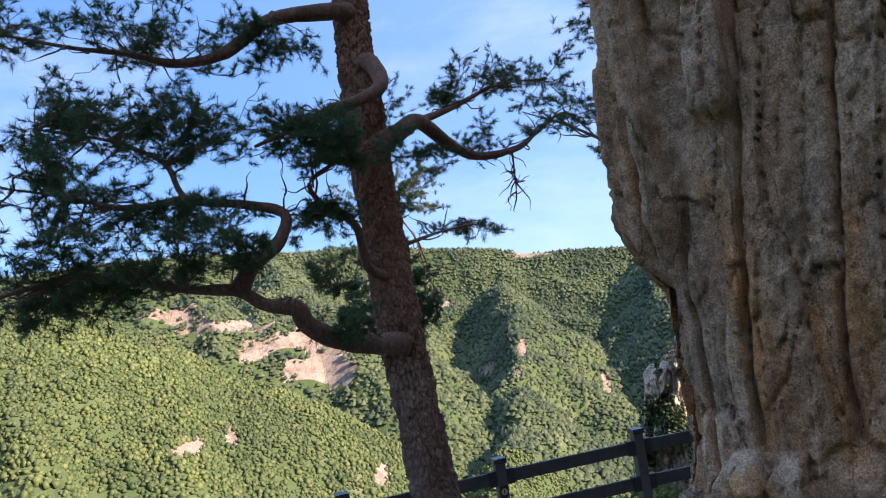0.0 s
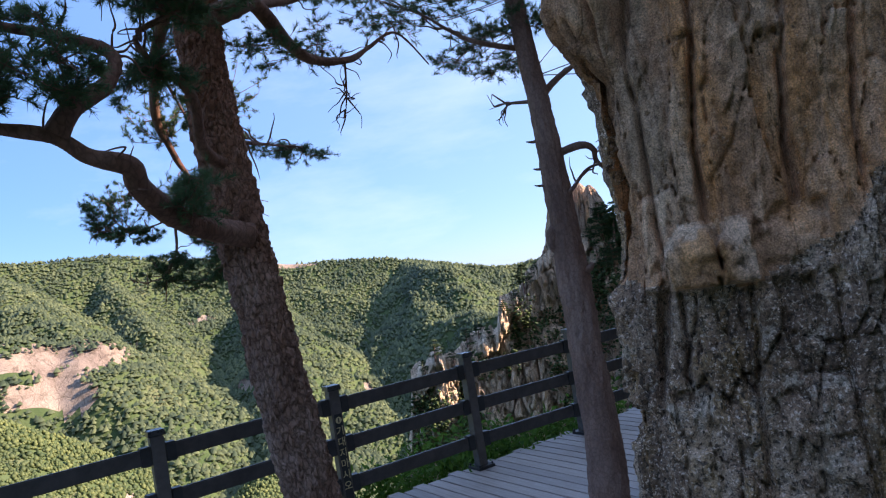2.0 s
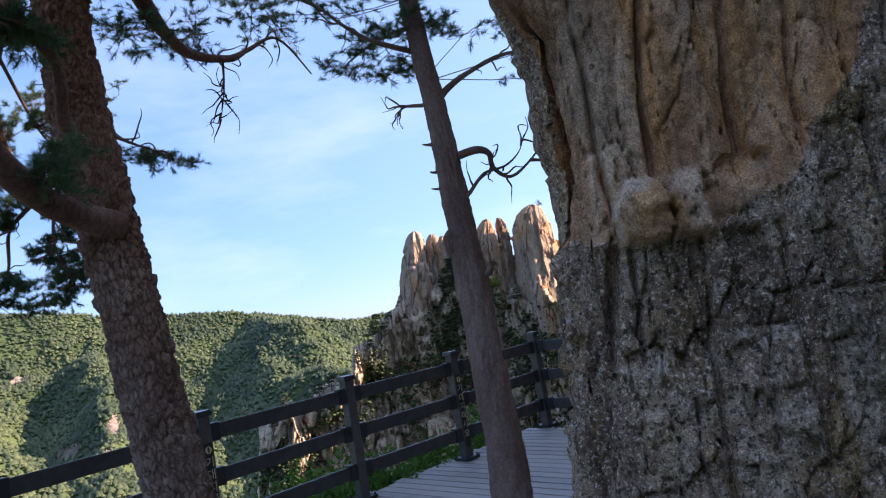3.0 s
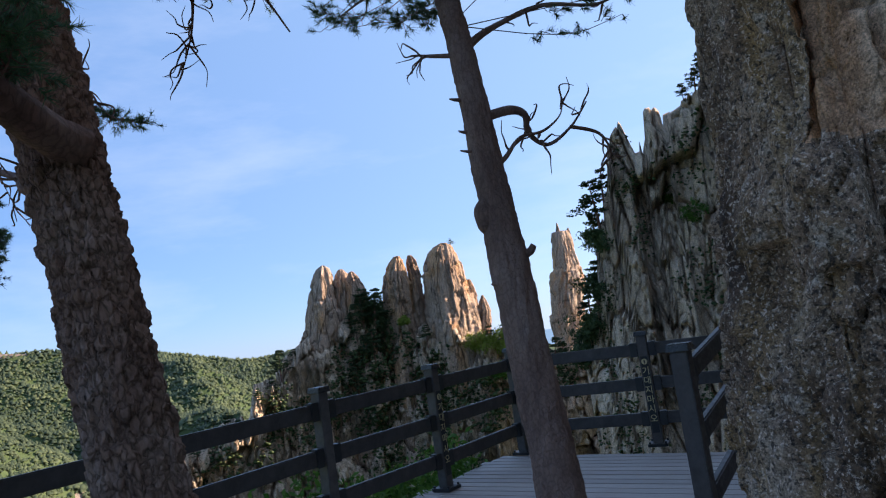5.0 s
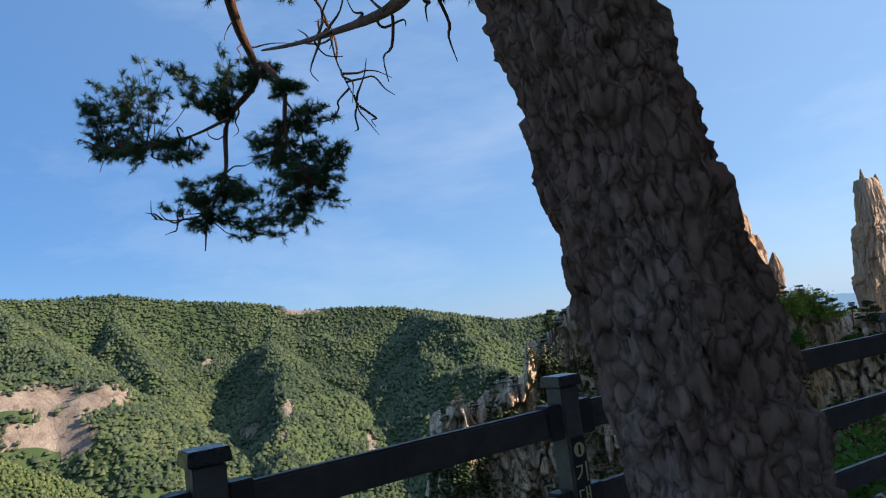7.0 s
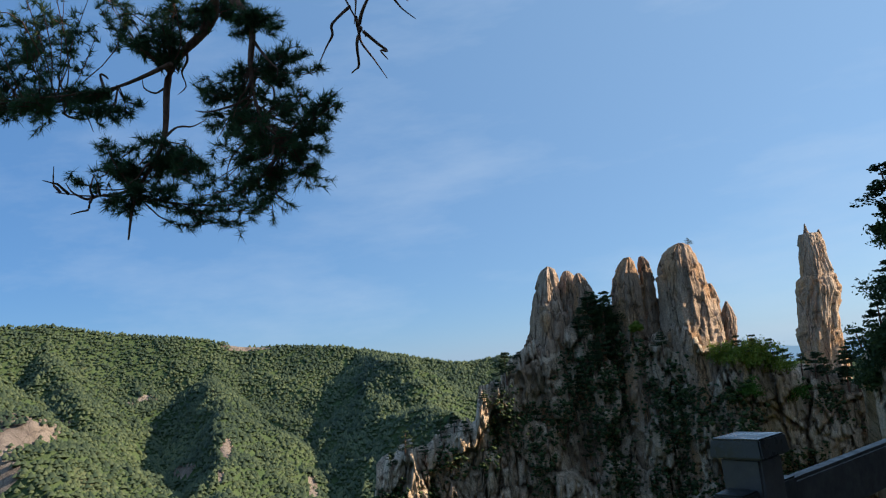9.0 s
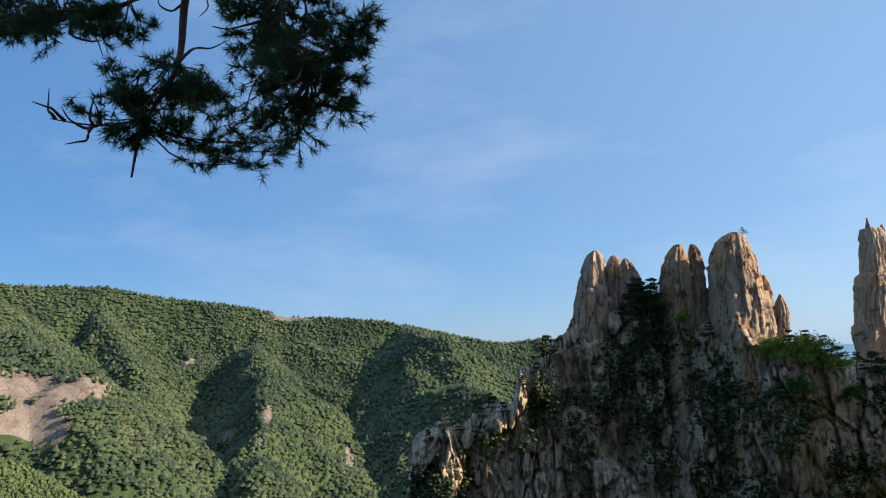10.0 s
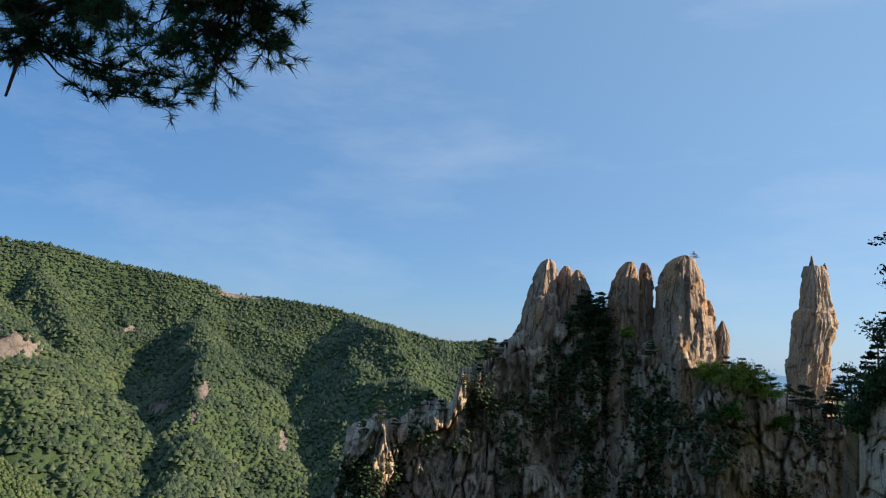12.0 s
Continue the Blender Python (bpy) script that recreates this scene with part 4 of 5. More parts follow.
def rail(a, b, z0, z1, label="dark brown timber railing board with black end brackets"):
    a, b = Vector((*a, z0)), Vector((*b, z1))
    d = (b - a).normalized()
    ln = (b - a).length - 0.112
    mid = (a + b) / 2
    m = Matrix.Translation(mid) @ d.to_track_quat("X", "Z").to_matrix().to_4x4()
    r = empty("railing_board", m)
    part("board", box_bm((ln - 0.03, 0.045, 0.12), (0, 0, 0), 0.008), M_RAIL, r)
    for s in (-1, 1):
        part("bracket", box_bm((0.075, 0.075, 0.145), (s * (ln / 2 - 0.037), 0, 0), 0.004), M_BRACKET, r, "black end bracket")
    return tagged(r, label, "railing", "boards of the railing")


line_posts = POSTS + END_POSTS
for a, b in zip(line_posts[:-1], line_posts[1:]):
    for z in RAIL_Z:
        rail(a, b, z, z)
for z in RAIL_Z:
    rail((-3.93, 3.35), POSTS[0], z, z)

# inner post and its railing
NEWEL = (1.80, 6.70)
inner = [NEWEL, (2.72, 7.95)]
IT = math.atan2(1.25, 0.92)
for p, h in zip(inner, (0.06, 0.06)):
    ob = copy_thing(first, Matrix.Translation((*p, 0.05)) @ Matrix.Rotation(IT, 4, "Z"))
    tagged(ob, "dark square railing post at the head of the inner railing")
for z in RAIL_Z:
    rail(inner[0], inner[1], z + 0.05, z + 0.3)


# warning strips on every second post
def strip(x, y, turn, side):
    m = Matrix.Translation((x, y, 0)) @ Matrix.Rotation(turn, 4, "Z")
    s = empty("warning_sign", m)
    part("plate", box_bm((0.072, 0.004, 0.78), (0, side * 0.053, 0.53), 0.001), M_PLATE, s, "black plate")
    bm = bmesh.new()
    bmesh.ops.create_circle(bm, cap_ends=True, segments=24, radius=0.03, matrix=Matrix.Translation((0, side * 0.0565, 0.865)) @ Matrix.Rotation(radians(90), 4, "X"))
    part("disc", bm, M_LETTER, s, "pale round pictogram")
    bm = box_bm((0.012, 0.002, 0.04), (0, side * 0.058, 0.865), 0)
    part("pictogram", bm, M_PLATE, s)
    for k, ch in enumerate("기대지마시오"):
        cu = bpy.data.curves.new("letter", "FONT")
        cu.body, cu.size, cu.align_x, cu.align_y, cu.extrude = ch, 0.088, "CENTER", "CENTER", 0.0008
        t = new("letter", cu)
        t.data.materials.append(M_LETTER)
        t.parent = s
        t.matrix_local = Matrix.Translation((0, side * 0.057, 0.765 - k * 0.097)) @ Matrix.Rotation(radians(180 if side > 0 else 0), 4, "Z") @ Matrix.Rotation(radians(90), 4, "X")
    return tagged(s, "narrow black warning plate with yellow Korean letters on a post", "sign", "signs on the railing posts")


for p in (POSTS[2], POSTS[4]):
    strip(*p, TURN, -1)
strip(*END_POSTS[0], END_TURN, -1)


# ---- pines ----
MASS = {}


def gather(tree, kind, V, F):
    MASS.setdefault((tree.name, kind), []).append((V, F))


def flush(tree, kind, name, mat, label):
    """All of a tree's fine growth of one kind, as one part."""
    V, F, o = [], [], 0
    for v, f in MASS.pop((tree.name, kind)):
        V.append(v)
        F.append(f + o)
        o += len(v)
    return tagged(mesh_object(name, raw_mesh(name, np.concatenate(V), np.concatenate(F)), mat, tree), label, kind="stuff")


def strand(pts, radii, sides=4, sub=3):
    T, q, _ = tube(pts, radii, sides, 0, 0, sub)
    nr, nc = T.shape[:2]
    idx = np.arange(nr * nc).reshape(nr, nc)
    idx = np.concatenate([idx, idx[:, :1]], 1)
    return T.reshape(-1, 3), np.stack([idx[:-1, :-1], idx[:-1, 1:], idx[1:, 1:], idx[1:, :-1]], -1).reshape(-1, 4)


def spray(tree, root, tip, rng, reach, dens):
    """One fan of twigs, with a burst of needles at each end."""
    d = tip - root
    ln = np.linalg.norm(d) + 1e-6
    mid = (root + tip) / 2 + rng.normal(0, 0.11, 3) * ln - np.array([0, 0, 0.06]) * ln
    gather(tree, "twig", *strand([root, mid, tip], [0.0045, 0.0035, 0.002]))
    ends = []
    for i in range(max(5, int(72 * reach * dens * 2))):
        f = rng.uniform(0.35, 1.05)
        s = root + (mid - root) * min(1, f * 2) if f < 0.5 else mid + (tip - mid) * min(1.0, f * 2 - 1)
        q = rng.normal(0, 1, 3) * np.array([1, 1, 0.42]) + d / ln * 0.5
        q /= np.linalg.norm(q)
        e = s + q * reach * rng.uniform(0.3, 1.0)
        m = (s + e) / 2 + rng.normal(0, 0.015, 3)
        gather(tree, "twig", *strand([s, m, e], [0.003, 0.0025, 0.0015], 3, 1))
        w = e - m
        w = w / (np.linalg.norm(w) + 1e-9)
        ends.append((e, w))
        if rng.random() < 0.55:
            ends.append((m * 0.4 + e * 0.6, w))
    c, dd = np.array([x[0] for x in ends]), np.array([x[1] for x in ends])
    n, count, length, width = len(c), 26, 0.058, 0.0022
    v = rng.normal(0, 1, (n, count, 3))
    v /= np.linalg.norm(v, axis=2)[..., None]
    v = v * 0.8 + dd[:, None, :] * 0.8 + np.array([0, 0, 0.16])
    v /= np.linalg.norm(v, axis=2)[..., None]
    side = np.cross(v, rng.normal(0, 1, (n, count, 3)))
    side /= np.linalg.norm(side, axis=2)[..., None] + 1e-9
    base = c[:, None, :] - dd[:, None, :] * rng.uniform(0, 0.05, (n, count, 1))
    V = np.stack([base + side * width, base - side * width, base + v * length * rng.uniform(0.65, 1.15, (n, count, 1))], 2).reshape(-1, 3)
    gather(tree, "needle", V, np.arange(len(V)).reshape(-1, 3))


def twigs_and_needles(tree, centre, rx, rz, toward, rng, dens=1.0, spread=1.0):
    """A bough end: several sprays spread unevenly round its middle."""
    centre, toward = np.array(centre), np.array(toward)
    for k in range(max(3, int(round(rx * 22 / spread)))):
        tip = centre + rng.uniform(-1, 1, 3) * np.array([rx, rx, rz]) * 1.05
        root = toward + rng.normal(0, 0.012, 3)
        spray(tree, root, tip, rng, rng.uniform(0.1, 0.2) * spread, dens)


def limb(tree, pts, r0, r1, seed, mat=None, sides=9, rough=0.12):
    return mesh_object("limb", tube_mesh("limb", pts, r1 * 0.6 + (r0 - r1 * 0.6) * (1 - np.linspace(0, 1, len(pts))) ** 1.25, sides, rough, seed), mat or M_LIMB, tree)


def side_twigs(tree, pts, rng, n, ln, mat=None):
    """Bare crooked twigs along a limb, in one mesh."""
    p = np.array(pts, float)
    for i in range(n):
        t = rng.uniform(0.25, 0.98) * (len(p) - 1)
        k = min(int(t), len(p) - 2)
        s = p[k] + (p[k + 1] - p[k]) * (t - k)
        d = p[k + 1] - p[k]
        d = d / np.linalg.norm(d) + rng.normal(0, 0.7, 3) + np.array([0, 0, 0.1])
        d /= np.linalg.norm(d)
        w = [s]
        for j in range(4):
            d = d + rng.normal(0, 0.5, 3)
            d /= np.linalg.norm(d)
            w.append(w[-1] + d * ln * rng.uniform(0.15, 0.36))
        gather(tree, "twig", *strand(w, [0.009, 0.0075, 0.006, 0.004, 0.002]))


def big_axis(z):
    q = z - 2
    f = min(1.0, max(0.0, (z - 3.0) / 1.5))
    f = f * f * (3 - 2 * f)
    low = (-0.956 - 0.207 * q - 0.0365 * q * q, 5.644 + 0.113 * q + 0.0707 * q * q) if z > 0.4 else (-0.956 - 0.09 * q + 0.094, 5.644 + 0.113 * q + 0.12)
    high = (-0.973 - 0.164 * q + 0.014 * q * q, 5.676 + 0.052 * q + 0.010 * q * q)
    return low[0] + (high[0] - low[0]) * f, low[1] + (high[1] - low[1]) * f


pine = new("pine_tree")
tagged(pine, "old leaning red pine with plated bark and crooked spreading limbs", "pine tree")
rng = np.random.default_rng(12)
zs = np.linspace(-0.5, 7.4, 17)
tr_pts = [(*big_axis(z), z) for z in zs]
tr_rad = [0.24 if z < -0.2 else max(0.09, 0.172 - 0.0015 * (z - 2) - 0.006 * max(0, z - 4) ** 1.5) for z in zs]


def plated_trunk(name, pts, rad, n_round, n_up, plate_w, plate_h, deep, seed):
    """A trunk whose bark plates stand proud of dark fissures."""
    P, q, d = tube(pts, rad, n_round, 0, 0, n_up)
    c = q[:, None, :]
    ring = P - c
    r = np.linalg.norm(ring, axis=2)
    th = np.linspace(0, 2 * np.pi, n_round, endpoint=False)[None, :]
    L = np.concatenate([[0], np.cumsum(np.linalg.norm(np.diff(q, axis=0), axis=1))])[:, None]
    S, Zl = np.broadcast_arrays(th * 0.2, L)
    h = blocks(S, Zl, plate_w, plate_h, seed, 0.16) * deep + blocks(S, Zl, plate_w * 0.5, plate_h * 0.4, seed + 5, 0.2) * deep * 0.35
    h = h + fbm(S * 30, Zl * 14, 0, seed) * deep * 0.25 + 0.012 * fbm(S * 4, Zl * 1.6, 0, seed + 2)
    P = c + ring * (1 + h / r)[..., None]
    return grid_mesh(name, P, True, False)


mesh_object("trunk", plated_trunk("trunk", tr_pts, tr_rad, 200, 40, 0.046, 0.066, 0.026, 7), M_BARK, pine, "grey-brown trunk in thick bark plates")
L1 = [(-0.93, 5.62, 2.46), (-0.98, 5.49, 2.49), (-0.99, 5.05, 2.57), (-0.95, 4.71, 2.72), (-0.91, 4.61, 2.84), (-0.99, 4.43, 2.89), (-1.08, 4.30, 3.00), (-1.24, 4.04, 3.05), (-1.52, 3.74, 3.19), (-1.74, 3.47, 3.20), (-1.98, 3.09, 3.11)]
L1B = [(-1.07, 4.31, 3.00), (-1.01, 4.39, 3.15), (-0.95, 4.56, 3.28), (-0.95, 4.64, 3.47), (-1.10, 4.44, 3.56), (-1.33, 4.18, 3.64), (-1.43, 4.11, 3.89), (-1.66, 3.90, 4.08), (-1.93, 3.54, 4.20)]
L1C = [(-1.33, 4.18, 3.64), (-1.56, 3.87, 3.62), (-1.78, 3.64, 3.73), (-2.02, 3.28, 3.84)]
L2 = [(-1.13, 5.7, 3.0), (-1.12, 5.50, 3.10), (-1.01, 5.33, 3.39), (-1.10, 5.08, 3.60), (-1.12, 5.05, 3.75), (-0.90, 5.15, 3.85)]
L3 = [(-1.27, 5.88, 4.8), (-1.08, 5.81, 4.75), (-0.87, 5.67, 4.48), (-0.88, 5.45, 4.34), (-1.00, 5.19, 4.25), (-1.09, 4.93, 4.11), (-1.27, 4.71, 4.01)]
L4 = [(-1.34, 5.9, 5.25), (-1.29, 5.75, 5.25), (-1.59, 5.27, 5.18), (-1.74, 4.91, 4.89), (-1.95, 4.60, 4.82), (-2.11, 4.33, 4.90), (-2.37, 4.04, 4.98), (-2.63, 3.66, 5.10)]
R1 = [(-1.24, 5.85, 4.1), (-1.02, 5.95, 4.15), (-1.03, 6.25, 4.29), (-1.07, 6.73, 4.12), (-1.05, 7.12, 4.05), (-0.91, 7.57, 4.13), (-0.83, 7.85, 4.29), (-0.65, 8.18, 4.48), (-0.43, 8.40, 4.15)]
R1B = [(-1.03, 6.25, 4.29), (-1.09, 6.84, 4.50), (-0.94, 7.43, 4.76), (-0.76, 8.01, 4.85)]
RB = [(-1.16, 5.85, 3.2), (-1.29, 6.03, 3.24), (-1.68, 7.14, 3.43), (-1.88, 8.00, 3.55)]
TW = [(-0.96, 7.54, 4.12), (-1.02, 7.62, 3.88), (-1.20, 7.88, 3.70)]
HS = [(-1.05, 5.70, 2.30), (-1.24, 5.77, 2.37), (-1.49, 6.15, 2.52), (-1.84, 6.65, 2.71), (-2.71, 7.54, 3.14), (-3.30, 8.05, 3.42)]
H2 = [(-1.36, 5.95, 5.3), (-2.2, 6.8, 5.0), (-3.0, 7.4, 4.6), (-3.42, 7.79, 4.16), (-3.55, 8.06, 3.97), (-3.67, 8.35, 3.78), (-3.76, 8.65, 3.52), (-4.02, 8.59, 3.22), (-4.06, 8.55, 2.79), (-4.16, 8.44, 2.47), (-4.16, 8.37, 2.21)]
HT = [(-4.16, 8.44, 2.5), (-4.24, 8.37, 2.47), (-4.34, 8.29, 2.46), (-4.46, 8.2, 2.48)]
H4 = [(-3.59, 8.5, 3.54), (-3.44, 8.5, 3.32), (-3.46, 8.5, 3.05), (-3.41, 8.5, 2.77), (-3.28, 8.5, 2.62)]
H5 = [(-3.95, 8.5, 3.2), (-4.31, 8.5, 3.14), (-4.75, 8.5, 3.14), (-5.16, 8.5, 3.22)]
H3 = [(-3.0, 7.4, 4.6), (-3.05, 7.9, 4.01), (-2.8, 8.0, 3.56), (-2.75, 8.05, 3.19), (-2.62, 8.05, 2.85)]
for k, (pts, a, b) in enumerate(((L1, 0.095, 0.02), (L1B, 0.062, 0.012), (L1C, 0.03, 0.008), (L2, 0.05, 0.018), (L3, 0.09, 0.02), (L4, 0.085, 0.016), (R1, 0.09, 0.012), (R1B, 0.04, 0.01), (RB, 0.035, 0.008), (TW, 0.014, 0.004), (HS, 0.05, 0.012), (H2, 0.075, 0.008), (H3, 0.018, 0.004), (HT, 0.011, 0.003), (H4, 0.026, 0.006), (H5, 0.014, 0.004))):
    limb(pine, pts, a, b, 100 + k)
    side_twigs(pine, pts, rng, 14 if a > 0.012 else 8, 0.32 if a > 0.012 else 0.17)
C0 = [(-2.65, 3.90, 5.25, 0.42, 0.23), (-2.26, 4.26, 5.14, 0.50, 0.23), (-1.98, 4.75, 5.14, 0.50, 0.23), (-1.55, 5.17, 5.03, 0.35, 0.18), (-1.49, 5.24, 4.79, 0.22, 0.11), (-2.03, 3.81, 4.41, 0.46, 0.22), (-1.66, 4.11, 4.22, 0.48, 0.20), (-1.39, 4.36, 4.13, 0.28, 0.17), (-1.93, 3.53, 4.05, 0.28, 0.18), (-1.05, 4.99, 4.06, 0.40, 0.20), (-0.78, 5.27, 3.91, 0.24, 0.13), (-1.64, 3.70, 3.88, 0.39, 0.16), (-1.85, 3.46, 3.71, 0.32, 0.16)]
C1 = [(-1.50, 3.76, 3.50, 0.42, 0.12), (-1.39, 4.19, 3.47, 0.35, 0.10), (-1.70, 3.56, 3.29, 0.50, 0.13), (-1.87, 3.40, 2.98, 0.36, 0.15), (-1.60, 3.28, 3.42, 0.22, 0.15), (-1.36, 4.03, 3.25, 0.34, 0.09), (-1.12, 5.05, 3.42, 0.21, 0.12), (-1.19, 7.02, 4.78, 0.32, 0.17), (-1.00, 7.51, 4.79, 0.39, 0.22), (-0.77, 8.11, 4.78, 0.44, 0.24), (-1.27, 6.45, 3.99, 0.25, 0.13), (-1.10, 7.33, 4.25, 0.22, 0.12), (-1.94, 7.8, 3.52, 0.40, 0.13)]
C2 = [(-2.85, 8.2, 4.01, 0.38, 0.16), (-2.8, 8.2, 4.44, 0.38, 0.16), (-3.7, 8.08, 4.28, 0.42, 0.16), (-2.6, 7.4, 5.0, 0.5, 0.2), (-4.67, 8.4, 3.68, 0.29, 0.14), (-4.11, 8.44, 3.51, 0.27, 0.13), (-3.85, 8.6, 3.58, 0.23, 0.11), (-5.2, 8.54, 3.28, 0.22, 0.11), (-4.7, 8.41, 3.14, 0.22, 0.11), (-4.44, 8.5, 3.04, 0.19, 0.1), (-4.09, 8.51, 3.31, 0.17, 0.09), (-3.71, 8.42, 2.91, 0.12, 0.06), (-3.27, 8.68, 3.17, 0.14, 0.07), (-3.39, 8.51, 3.31, 0.14, 0.07), (-3.4, 8.59, 3.03, 0.1, 0.05), (-3.23, 8.62, 2.83, 0.17, 0.08), (-3.05, 8.6, 2.75, 0.13, 0.07), (-3.51, 8.64, 2.76, 0.17, 0.09), (-3.32, 8.68, 2.62, 0.15, 0.08), (-3.72, 8.74, 2.9, 0.13, 0.06), (-4.35, 8.46, 2.67, 0.17, 0.08), (-4.14, 8.56, 2.62, 0.2, 0.1), (-3.87, 8.57, 2.57, 0.16, 0.08), (-3.66, 8.46, 2.39, 0.09, 0.05), (-4.14, 8.38, 2.44, 0.14, 0.07), (-3.71, 8.74, 2.36, 0.13, 0.07), (-5.05, 8.46, 3.57, 0.17, 0.09)]
C3 = [(-1.69, 3.7, 4.33, 0.24, 0.07), (-1.06, 4.2, 4.22, 0.24, 0.07), (-1.0, 3.7, 3.36, 0.24, 0.07), (-1.42, 3.7, 3.08, 0.24, 0.07), (-0.85, 5.0, 4.06, 0.24, 0.07), (-2.52, 3.7, 3.24, 0.24, 0.07)]
C4 = [(-1.42, 5.0, 4.25, 0.22, 0.08), (-0.89, 5.0, 4.15, 0.22, 0.08), (-0.59, 5.0, 4.0, 0.22, 0.08), (-0.38, 5.0, 3.88, 0.22, 0.08), (-0.86, 5.0, 3.86, 0.22, 0.08), (-0.82, 4.1, 3.38, 0.22, 0.08), (-1.12, 4.1, 3.5, 0.22, 0.08), (-1.1, 5.0, 3.52, 0.22, 0.08), (-0.98, 5.0, 2.81, 0.22, 0.08), (-0.85, 5.0, 2.67, 0.22, 0.08), (-0.95, 4.1, 4.15, 0.22, 0.08), (-1.35, 4.1, 4.34, 0.22, 0.08), (-0.75, 4.1, 3.19, 0.22, 0.08), (-3.37, 8.6, 2.55, 0.22, 0.08), (-3.53, 8.6, 2.31, 0.22, 0.08)]
JOINTS = np.array([p for b in (L1B, L1C, L1, L2, L3, L4, R1, R1B, RB, H2, H3, H4, H5) for p in b[1:]])
for c in C0 + C1 + C2 + C3 + C4:
    near = JOINTS[np.argmin(np.linalg.norm(JOINTS - np.array(c[:3]), axis=1))]
    twigs_and_needles(pine, c[:3], c[3], c[4], near, rng, *((1.15, 0.5) if c in C2 else (0.8, 1.0)))

flush(pine, "twig", "twig_growth", M_LIMB, "fine crooked brown twigs")
flush(pine, "needle", "foliage", M_NEEDLE, "dark green bunched pine needles")

slim = new("slender_pine_tree")
tagged(slim, "slender pine trunk with dead broken side branches", "pine tree")
zs = np.linspace(-0.5, 6.4, 16)


def slim_axis(z):
    return 0.932 - 0.052 * (z - 2) - 0.009 * (z - 2) ** 2, 6.916 + 0.155 * (z - 2) - 0.024 * (z - 2) ** 2


sl_pts = [(*slim_axis(z), z) for z in zs]
sl_rad = [0.145 - 0.019 * max(0, z) + 0.02 * math.exp(-((z - 1.65) / 0.25) ** 2) for z in zs]
mesh_object("trunk", plated_trunk("trunk", sl_pts, sl_rad, 72, 26, 0.045, 0.09, 0.009, 27), M_SLIM, slim)
bm = bmesh.new()
bmesh.ops.create_icosphere(bm, subdivisions=3, radius=0.085, matrix=Matrix.Translation((0.845, 6.92, 2.13)) @ Matrix.Diagonal((0.8, 0.9, 1.35, 1)))
for v in bm.verts:
    v.co += v.normal * 0.012 * noise.noise(v.co * 12)
part("burl", bm, M_SLIM, slim, "round burl on the trunk")
limb(slim, [slim_axis(1.85) + (1.85,), (1.06, 6.87, 1.87), (1.1, 6.86, 1.91)], 0.04, 0.03, 5, M_SLIM)
SA = [(0.92, 7.02, 2.77), (1.12, 7.06, 2.81), (1.21, 7.09, 2.77), (1.22, 7.14, 2.67), (1.34, 7.17, 2.58), (1.51, 7.18, 2.68), (1.67, 7.3, 2.87)]
SA2 = [(1.51, 7.18, 2.68), (1.73, 7.34, 2.65), (1.82, 7.45, 2.53), (1.76, 7.46, 2.45)]
SA3 = [(0.92, 6.97, 2.42), (1.02, 6.97, 2.48), (1.15, 7.05, 2.62), (1.31, 7.12, 2.66), (1.43, 7.10, 2.74), (1.49, 7.19, 2.88)]
SU = [(0.87, 7.14, 3.25), (0.97, 7.2, 3.36), (1.15, 7.25, 3.47), (1.46, 7.20, 3.54), (1.84, 7.20, 3.50), (2.1, 7.25, 3.66)]
ST = [(0.87, 7.08, 3.22), (0.66, 7.12, 3.26), (0.58, 7.1, 3.27)]
S1 = [(0.82, 7.15, 3.66), (0.50, 6.90, 3.74), (0.33, 6.75, 3.84), (0.18, 6.60, 3.96), (-0.15, 6.5, 4.15)]
S2 = [(0.8, 7.17, 3.9), (0.4, 7.5, 3.97), (0.06, 7.68, 3.88)]
for k, (pts, a, b) in enumerate(((SA, 0.038, 0.008), (SA2, 0.016, 0.004), (SA3, 0.02, 0.005), (SU, 0.035, 0.01), (ST, 0.022, 0.008), (S1, 0.025, 0.008), (S2, 0.02, 0.006))):
    limb(slim, pts, a, b, 300 + k, M_SLIM)
    side_twigs(slim, pts, rng, 7, 0.22, M_SLIM)
for z, l in ((2.55, 0.1), (2.9, 0.09), (2.68, 0.07), (1.7, 0.08)):
    x, y = slim_axis(z)
    limb(slim, [(x, y, z), (x - 0.1, y - 0.05, z), (x - 0.1 - l * 0.5, y - 0.06, z + 0.01)], 0.022, 0.006, int(z * 100), M_SLIM, 6)
for c in ((0.34, 7.0, 3.82, 0.18, 0.1), (0.61, 7.09, 3.98, 0.18, 0.09), (1.04, 7.16, 3.85, 0.18, 0.09), (0.06, 7.69, 3.88, 0.18, 0.1), (0.54, 7.30, 3.62, 0.16, 0.08), (1.86, 7.12, 3.43, 0.15, 0.06), (-0.05, 6.6, 4.1, 0.25, 0.12), (0.5, 7.2, 4.8, 0.45, 0.22), (1.2, 7.3, 5.0, 0.45, 0.22)):
    twigs_and_needles(slim, c[:3], c[3], c[4], (slim_axis(c[2])[0], slim_axis(c[2])[1], c[2]), rng, 0.8)
flush(slim, "twig", "twig_growth", M_SLIM, "dead grey twigs")
flush(slim, "needle", "foliage", M_NEEDLE, "dark green bunched pine needles")


